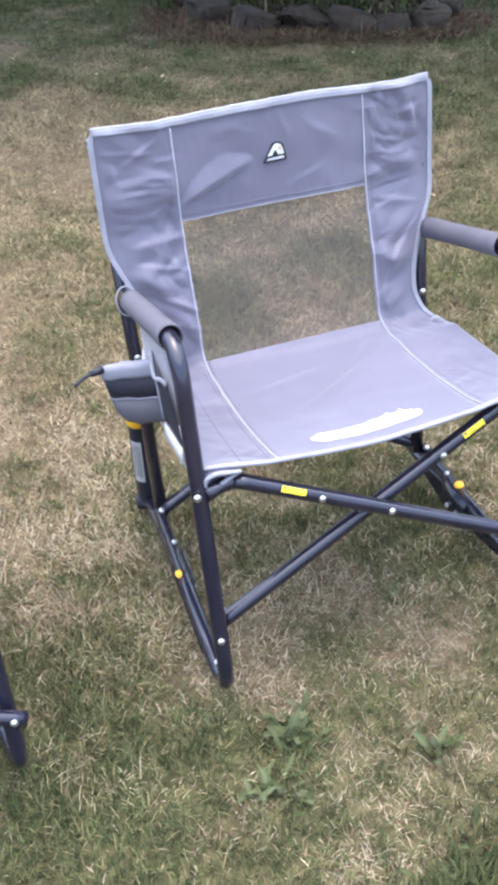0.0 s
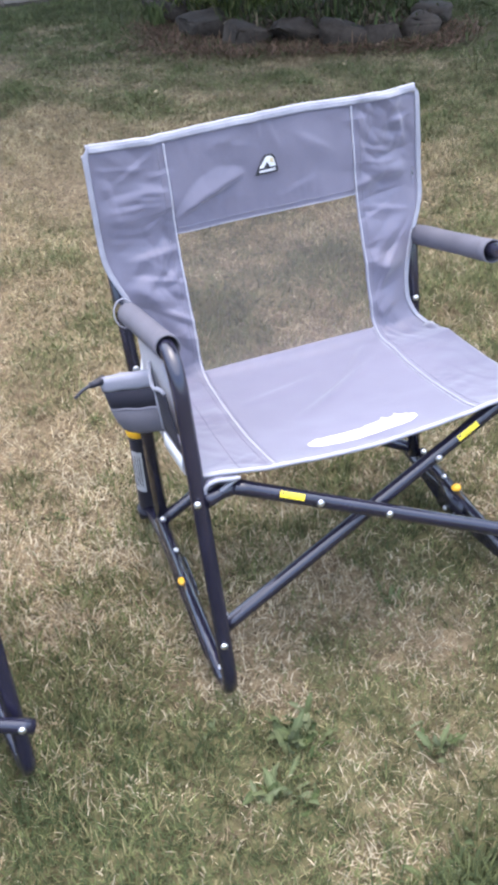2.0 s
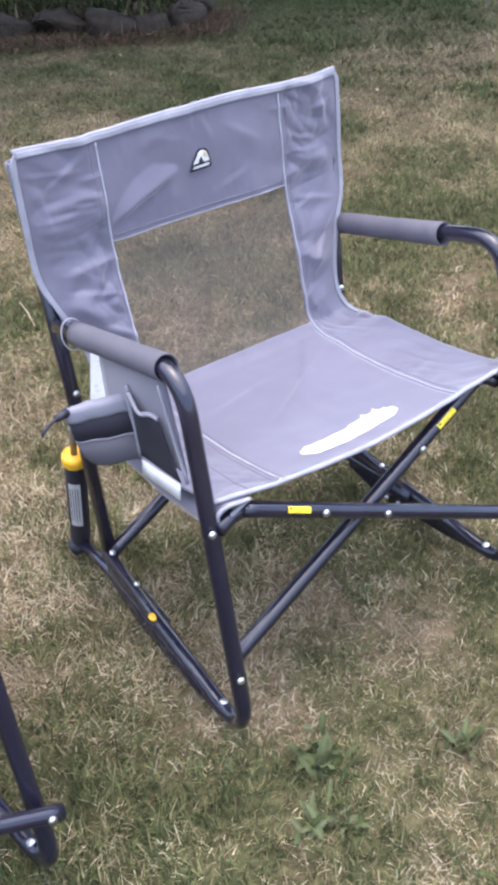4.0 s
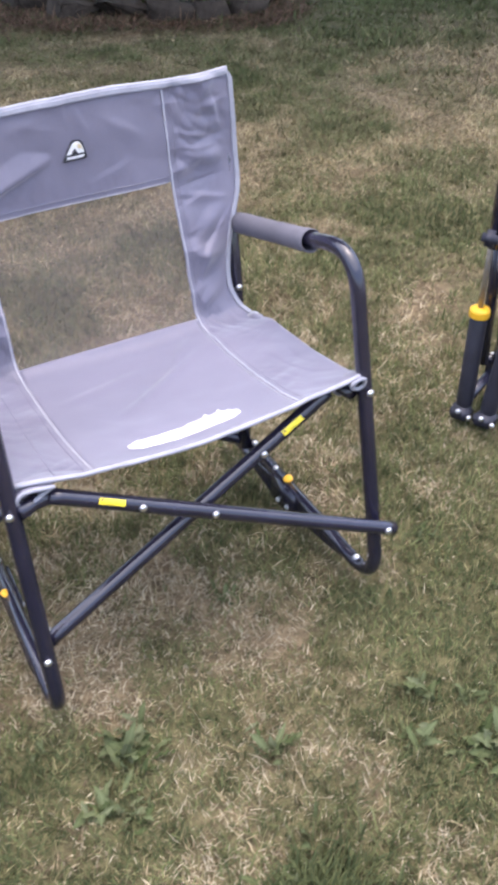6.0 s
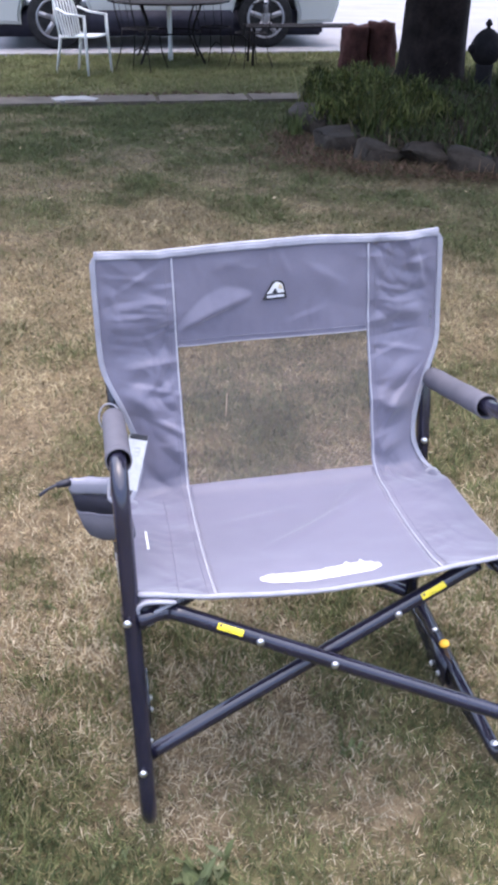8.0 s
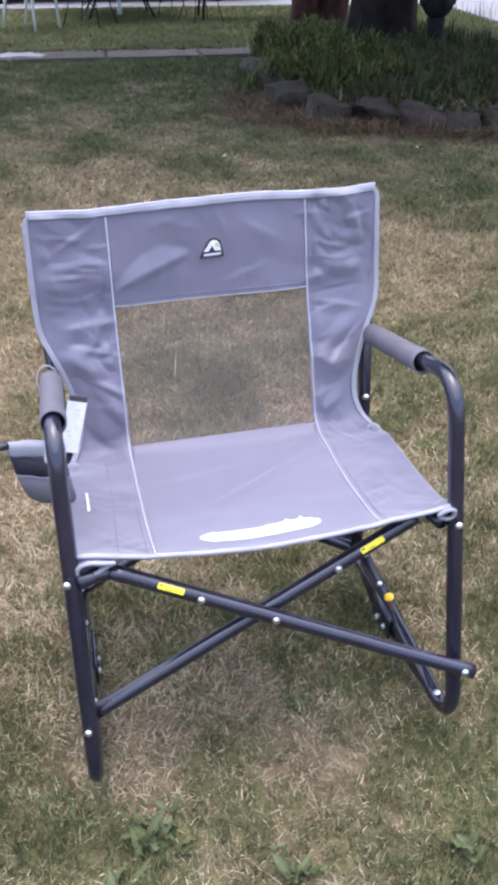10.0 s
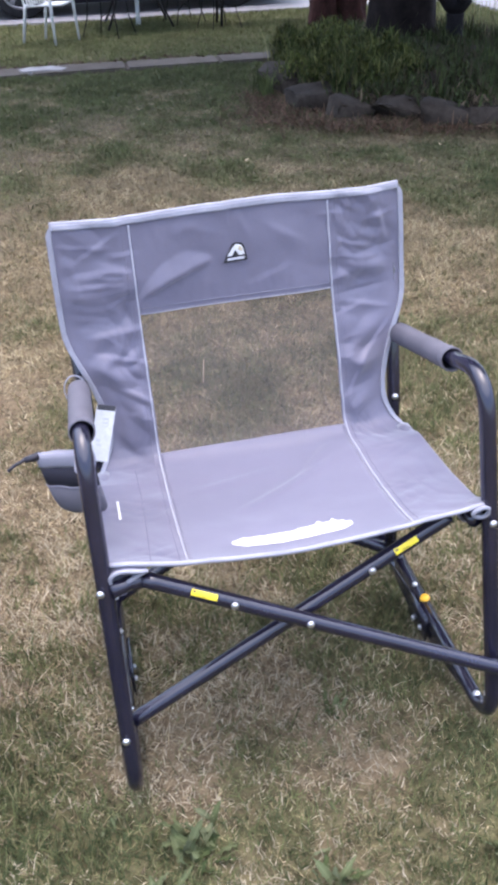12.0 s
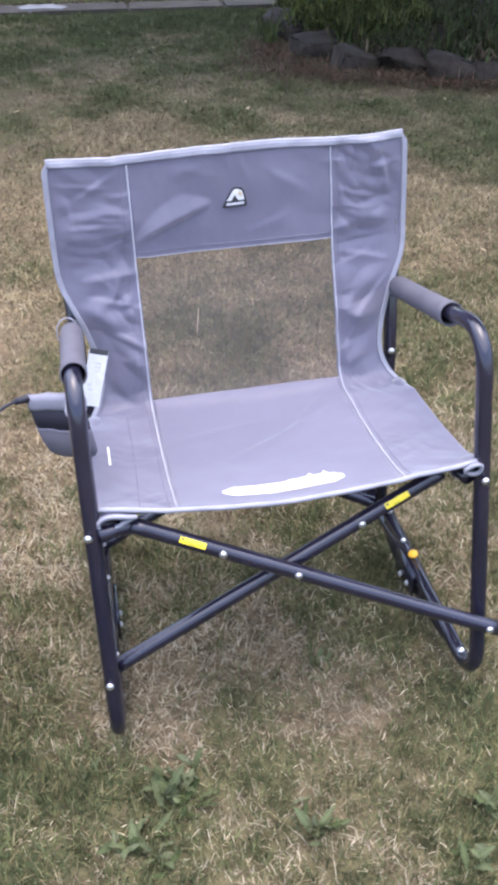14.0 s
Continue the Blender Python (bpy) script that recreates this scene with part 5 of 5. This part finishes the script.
keep = in_bed(cx - 0.06, cy) & (cy > 5.1)
cx, cy = cx[keep], cy[keep]
clumps("bed_grass", cx, cy, rng.uniform(0.09, 0.30, len(cx)), 34, [(0.098, 0.116, 0.032), (0.066, 0.084, 0.026), (0.150, 0.150, 0.056), (0.044, 0.056, 0.020)], 0.009, "bright arching daylily leaves and grass")
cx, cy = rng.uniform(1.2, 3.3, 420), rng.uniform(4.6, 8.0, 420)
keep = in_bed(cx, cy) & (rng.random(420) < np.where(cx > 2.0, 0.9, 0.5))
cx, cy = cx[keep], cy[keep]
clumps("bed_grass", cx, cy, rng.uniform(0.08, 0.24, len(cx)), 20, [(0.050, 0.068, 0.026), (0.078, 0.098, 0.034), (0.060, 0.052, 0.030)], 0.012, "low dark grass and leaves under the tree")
cx, cy = np.r_[rng.uniform(1.02, 1.12, 4), rng.uniform(1.9, 2.7, 16)], np.r_[rng.uniform(5.3, 5.8, 4), rng.uniform(4.5, 5.0, 16)]
clumps("bed_grass", cx, cy, rng.uniform(0.06, 0.14, len(cx)), 30, [(0.070, 0.090, 0.034), (0.105, 0.125, 0.045)], 0.009, "dark weeds growing round the edging stones")
n = 165
bx = np.r_[rng.uniform(2.9, 3.9, 150), rng.uniform(1.15, 1.5, 15)]
by = np.r_[rng.uniform(6.6, 8.6, 150), rng.uniform(6.0, 6.9, 15)]
blades("wild_stalks", bx, by, 0.0, rng.uniform(0.18, 0.55, n), rng.uniform(0.003, 0.007, n), np.clip(rng.normal(0.25, 0.2, n), 0, 0.8), np.array([0.24, 0.24, 0.11]) * rng.uniform(0.5, 1.3, (n, 1)), "thin seeding stalks of unmown grass", "tall grass", GRASS, rng, 0.8)
n = 260
bx, by = rng.uniform(-1.4, 1.3, n), PATH_HIGH[0] + rng.normal(0.01, 0.03, n)
blades("leaf_litter", bx, by, 0.012, rng.uniform(0.015, 0.06, n), rng.uniform(0.010, 0.03, n), rng.uniform(1.0, 1.5, n), np.array([0.085, 0.062, 0.045]) * rng.uniform(0.4, 1.6, (n, 1)), "dark dead leaves blown along the walkway's edge", "leaf litter", LEAF, rng)


# ---- the tree ----
def tree(x, y):
    root = thing("tree", "big tree with dark furrowed bark rising out of the bed", "tree")
    rings = []
    for h, r in ((-0.05, 0.336), (0.06, 0.302), (0.2, 0.273), (0.45, 0.256), (0.9, 0.248), (1.6, 0.235), (2.4, 0.218), (3.2, 0.185), (4.4, 0.126), (5.6, 0.067)):
        ring = []
        for k in range(49):
            a = 2 * math.pi * k / 48
            rough = 1 + 0.05 * abs(math.sin(a * 11 + 2 * noise.noise(Vector((a, h * 2, 0))))) + 0.06 * noise.noise(Vector((math.cos(a) * 2, math.sin(a) * 2, h))) + (0.10 * math.sin(5 * a) if h < 0.1 else 0)
            ring.append(Vector((r * rough * math.cos(a) + 0.02 * h, r * rough * math.sin(a) - 0.05 * h, h)))
        ring[-1] = ring[0].copy()
        rings.append(ring)
    part("trunk", grid(rings), BARK, root)
    rng = random.Random(9)
    tips = []
    for k in range(13):
        a, h = math.pi * (1.02 + 0.96 * (k * 0.618 % 1)) if k < 10 else 2.1 * k, 2.4 + 0.22 * k
        far = rng.uniform(1.9, 2.5) if k < 10 else 1.1
        p = Vector((0.02 * h, -0.05 * h, h))
        q = p + Vector((math.cos(a) * far, math.sin(a) * far, 0.5))
        e = q + Vector((math.cos(a + 0.3) * far, math.sin(a + 0.3) * far, 0.35))
        line = rounded([p, q, e], 0.5)
        part("limb", sweep(line, [0.10 * (1 - 0.8 * i / (len(line) - 1)) for i in range(len(line))], 8), BARK, root)
        tips += [q, e, (q + e) / 2, (p + q) / 2]
    g = np.random.default_rng(12)
    n = 70000
    centre = np.array([tuple(t) for t in tips])[g.integers(0, len(tips), n)] + g.normal(0, 0.50, (n, 3)) * (1, 1, 0.7)
    u, v = g.normal(size=(n, 3)), g.normal(size=(n, 3))
    u /= np.linalg.norm(u, axis=1)[:, None]
    v -= (u * v).sum(1)[:, None] * u
    v /= np.linalg.norm(v, axis=1)[:, None]
    size = g.uniform(0.08, 0.17, (n, 1))
    co = np.stack([centre - u * size, centre - v * size * 0.5, centre + u * size, centre + v * size * 0.5], 1).astype(np.float32)
    me = bpy.data.meshes.new("crown")
    me.vertices.add(4 * n)
    me.vertices.foreach_set("co", co.ravel())
    me.loops.add(4 * n)
    me.loops.foreach_set("vertex_index", np.arange(4 * n, dtype=np.int32))
    me.polygons.add(n)
    me.polygons.foreach_set("loop_start", np.arange(0, 4 * n, 4, dtype=np.int32))
    me.update(calc_edges=True)
    tint = me.attributes.new("tint", "FLOAT_COLOR", "POINT")
    rgba = np.ones((n, 4, 4), np.float32)
    rgba[:, :, :3] = (np.array([0.07, 0.11, 0.03]) * g.uniform(0.6, 1.4, (n, 1)))[:, None, :]
    tint.data.foreach_set("color", rgba.ravel())
    me.materials.append(LEAF)
    me.validate()
    crown = new("crown", me)
    crown.parent = root
    root.matrix_basis = pose(x, y, 0.0)
    return root


tree(2.55, 7.30)


def stump(x, y):
    root = thing("stump", "weathered red-brown split stump standing in the bed", "tree stump")
    for dx, r, h, seed in ((-0.120, 0.138, 0.40, 1), (0.128, 0.140, 0.43, 2)):
        rings = []
        for f in np.linspace(0, 1, 9):
            ring = []
            for k in range(25):
                a = 2 * math.pi * (k % 24) / 24
                rough = 1.06 - 0.16 * f + 0.22 * noise.noise(Vector((math.cos(a) * 2.2, math.sin(a) * 2.2, f * 3 + seed * 7))) + 0.07 * math.sin(a * 7 + seed + 2 * f) + 0.05 * noise.noise(Vector((a * 6, f * 9, seed)))
                ring.append(Vector((dx + r * rough * math.cos(a), r * rough * math.sin(a), h * f + (0.05 * noise.noise(Vector((a * 1.5, seed, 0))) * f))))
            rings.append(ring)
        rings.append([Vector((dx, 0, h)) + (p - Vector((dx, 0, h))) * 0.05 for p in rings[-1]])
        part("stump_half", grid(rings), RED_WOOD, root)
    root.matrix_basis = pose(x, y, 0.02)
    return root


stump(2.36, 8.62)


def lantern_post(x, y):
    root = thing("garden_lantern", "black cast-iron lantern on a short post in the bed", "garden lantern")
    part("post", lathe([(0.10, -0.02), (0.10, 0.03), (0.085, 0.05), (0.078, 0.35), (0.086, 0.38), (0.07, 0.40)], Matrix(), 18), IRON, root)
    head = part("lantern_head", lathe([(0.07, 0.39), (0.105, 0.42), (0.145, 0.48), (0.150, 0.55), (0.135, 0.60), (0.105, 0.65), (0.06, 0.69), (0.03, 0.705)], Matrix(), 18), IRON, root)
    part("finial", lathe([(0.03, 0.70), (0.016, 0.72), (0.034, 0.74), (0.024, 0.765), (0.006, 0.79)], Matrix(), 12), IRON, head)
    for a in (0, 90, 180, 270):
        part("side_boss", lathe([(0.04, 0.0), (0.042, 0.03), (0.028, 0.045)], pose(0.135 * math.cos(radians(a)), 0.135 * math.sin(radians(a)), 0.53, 0, 90, a), 10), IRON, head)
    root.matrix_basis = pose(x, y, 0.0, 0, 0, 8) @ Matrix.Scale(0.82, 4)
    return root


lantern_post(2.76, 6.62)


# ---- beyond the walkway ----
def resin_chair():
    """A white moulded garden chair."""
    root = thing("resin_chair", "white moulded plastic garden armchair with slatted back", "garden chair")
    seat = grid([[(x, y, 0.42 - 0.03 * math.cos(x * 5) - 0.05 * y) for x in np.linspace(-0.24, 0.24, 9)] for y in np.linspace(-0.24, 0.22, 7)])
    thick(part("seat", seat, RESIN, root), 0.018)
    for sx in (-1, 1):
        part("leg", sweep([(sx * 0.25, -0.24, 0.63), (sx * 0.255, -0.25, 0.40), (sx * 0.275, -0.28, 0.0)], [0.026, 0.03, 0.02], 8, flat=0.6), RESIN, root)
        part("leg", sweep([(sx * 0.23, 0.20, 0.42), (sx * 0.25, 0.30, 0.0)], [0.032, 0.02], 8, flat=0.6), RESIN, root)
        part("armrest", sweep(rounded([(sx * 0.25, -0.25, 0.635), (sx * 0.27, 0.05, 0.65), (sx * 0.23, 0.24, 0.70)], 0.1), 0.028, 8, flat=0.45), RESIN, root)
    for k in range(7):
        x = -0.18 + 0.06 * k
        part("back_slat", sweep([(x * 0.9, 0.21, 0.40), (x, 0.27, 0.62), (x * 1.05, 0.33, 0.82 - 0.25 * x * x)], 0.019, 6, flat=0.35), RESIN, root)
    part("back_rim", sweep(rounded([(-0.23, 0.22, 0.40), (-0.24, 0.28, 0.66), (-0.17, 0.34, 0.86), (0.17, 0.34, 0.86), (0.24, 0.28, 0.66), (0.23, 0.22, 0.40)], 0.12), 0.02, 8, flat=0.6), RESIN, root)
    return root


white_chair = resin_chair()
white_chair.matrix_basis = pose(-0.31, 8.88, 0.0, 0, 0, 52) @ Matrix.Diagonal((0.66, 0.66, 0.80, 1))


def iron_chair():
    root = thing("iron_chair", "thin black wrought-iron patio chair at the table", "patio chair", "iron chairs round the table")
    part("seat_ring", sweep([(0.20 * math.cos(a), 0.20 * math.sin(a), 0.43) for a in np.linspace(0, 2 * math.pi, 25)], 0.008, 6, cap=False), IRON, root)
    for k in range(5):
        x = -0.14 + 0.07 * k
        part("seat_wire", sweep([(x, -math.sqrt(0.04 - x * x), 0.43), (x, math.sqrt(0.04 - x * x), 0.43)], 0.003, 5), IRON, root)
    for sx in (-1, 1):
        for sy in (-1, 1):
            part("leg", sweep(rounded([(sx * 0.15, sy * 0.15, 0.43), (sx * 0.17, sy * 0.17, 0.2), (sx * 0.22, sy * 0.22, 0.0)], 0.1), 0.0062, 6), IRON, root)
    part("back_hoop", sweep(rounded([(-0.18, 0.16, 0.43), (-0.20, 0.24, 0.80), (0.20, 0.24, 0.80), (0.18, 0.16, 0.43)], 0.14), 0.0075, 6), IRON, root)
    part("stretcher", sweep(rounded([(-0.18, -0.18, 0.17), (0, 0, 0.24), (0.18, 0.18, 0.17)], 0.1), 0.007, 6), IRON, root)
    for x in (-0.07, 0.07):
        part("back_rod", sweep([(x, 0.17, 0.43), (x * 1.1, 0.24, 0.79)], 0.004, 6), IRON, root)
    return root


iron = iron_chair()
iron.matrix_basis = pose(0.24, 9.05, 0.0, 0, 0, 60) @ Matrix.Scale(0.86, 4)
for x, y, turn in ((1.32, 9.15, 200), (1.05, 9.75, 20)):
    copy_thing(iron, pose(x, y, 0.0, 0, 0, turn) @ Matrix.Scale(0.86, 4))


def patio_table(x, y):
    root = thing("patio_table", "round black iron patio table with a pale umbrella pole", "patio table")
    part("tabletop", lathe([(0.60, 0.560), (0.62, 0.566), (0.62, 0.576), (0.60, 0.582)], Matrix(), 40), IRON, root)
    for a in (45, 135, 225, 315):
        c, d = math.cos(radians(a)), math.sin(radians(a))
        part("leg", sweep(rounded([(0.42 * c, 0.42 * d, 0.565), (0.28 * c, 0.28 * d, 0.28), (0.46 * c, 0.46 * d, 0.0)], 0.2), 0.011, 6), IRON, root)
    part("shelf_ring", sweep([(0.31 * math.cos(a), 0.31 * math.sin(a), 0.28) for a in np.linspace(0, 2 * math.pi, 33)], 0.009, 6, cap=False), IRON, root)
    part("umbrella_pole", lathe([(0.026, 0.0), (0.022, 0.10), (0.022, 2.2), (0.01, 2.22)], Matrix(), 12), RESIN, root, "white umbrella pole through the table")
    root.matrix_basis = pose(x, y, 0.0)
    return root


patio_table(0.575, 9.72)


def low_bench(x, y):
    root = thing("low_bench", "long low black iron bench at the lawn's edge", "bench")
    for dy in (-0.13, 0.0, 0.13):
        part("slat", block(1.15, 0.09, 0.012, pose(0, dy, 0.355), 0.003), IRON, root)
    for sx in (-1, 1):
        for sy in (-1, 1):
            part("leg", sweep([(sx * 0.5, sy * 0.13, 0.35), (sx * 0.52, sy * 0.16, 0.0)], 0.013, 6), IRON, root)
    root.matrix_basis = pose(x, y, 0.0)
    return root


low_bench(1.88, 9.42)


def parked_car(x, y):
    """A silver car seen from its side, its nose to the left."""
    root = thing("parked_car", "silver car with dark sills parked on the driveway", "car")
    wheels = (-1.17, 1.17)
    lower = [(-2.0, 0.42), (-1.93, 0.26)]
    for c in wheels:
        lower += [(c + 0.38 * math.cos(a), 0.31 + 0.38 * math.sin(a)) for a in np.linspace(math.pi * 1.05, -math.pi * 0.05, 12)]
    outline = lower + [(1.95, 0.26), (2.02, 0.45), (1.98, 0.85), (1.85, 0.95), (1.15, 0.98), (-0.85, 0.97), (-1.75, 0.84), (-1.98, 0.66)]
    roof = [(-0.85, 0.95), (-0.35, 1.40), (0.2, 1.47), (0.9, 1.44), (1.55, 0.96)]

    def shell(name, points, width, material, inset=0.0):
        bm = bmesh.new()
        bm.faces.new([bm.verts.new((px, -width / 2, pz)) for px, pz in points])
        made = bmesh.ops.extrude_face_region(bm, geom=list(bm.faces))
        bmesh.ops.translate(bm, vec=(0, width, 0), verts=[v for v in made["geom"] if isinstance(v, bmesh.types.BMVert)])
        bmesh.ops.recalc_face_normals(bm, faces=bm.faces)
        rim = [e for e in bm.edges if abs(e.verts[0].co.y - e.verts[1].co.y) < 1e-5]
        bmesh.ops.bevel(bm, geom=rim, offset=0.035, segments=3, affect="EDGES")
        return part(name, bm, material, root, smooth=False)

    shell("body", outline, 1.70, CAR_PAINT)
    shell("cabin", roof, 1.46, GLASS)
    part("roof", block(1.35, 1.40, 0.05, pose(0.25, 0, 1.455, 0, 1.5), 0.02), CAR_PAINT, root)
    # dark underside and sills, built deeper to stand in for the shadow below
    part("underbody", block(3.7, 1.56, 0.26, pose(0, 0.0, 0.25), 0.03), SILL, root)
    for sy in (-1, 1):
        part("sill", block(1.60, 0.06, 0.22, pose(0, sy * 0.845, 0.285), 0.02), SILL, root)
        part("door_seam", block(0.012, 0.012, 0.52, pose(0.05, sy * 0.851, 0.66)), SILL, root)
        part("headlight", block(0.18, 0.25, 0.12, pose(-1.86, sy * 0.66, 0.66), 0.03), GLASS, root)
        for c in wheels:
            at = pose(c, sy * 0.76, 0.31, 90)
            wheel = part("wheel", lathe([(0.21, -0.09), (0.285, -0.095), (0.31, -0.07), (0.31, 0.07), (0.285, 0.095), (0.21, 0.09)], at, 32), TYRE, root)
            out = -1 if sy > 0 else 1
            part("rim", lathe([(0.215, 0.070 * out), (0.215, 0.096 * out), (0.19, 0.098 * out), (0.185, 0.075 * out)], at, 32), RIM, wheel)
            part("hub", lathe([(0.06, 0.06 * out), (0.06, 0.092 * out), (0.03, 0.098 * out)], at, 16), RIM, wheel)
            for k in range(5):
                part("spoke", block(0.15, 0.055, 0.02, at @ pose(0, 0, 0.088 * out, 0, 0, 72 * k + 18) @ pose(0.12, 0, 0), 0.006), RIM, wheel)
    root.matrix_basis = pose(x, y, 0.006)
    return root


parked_car(0.58, 11.62)
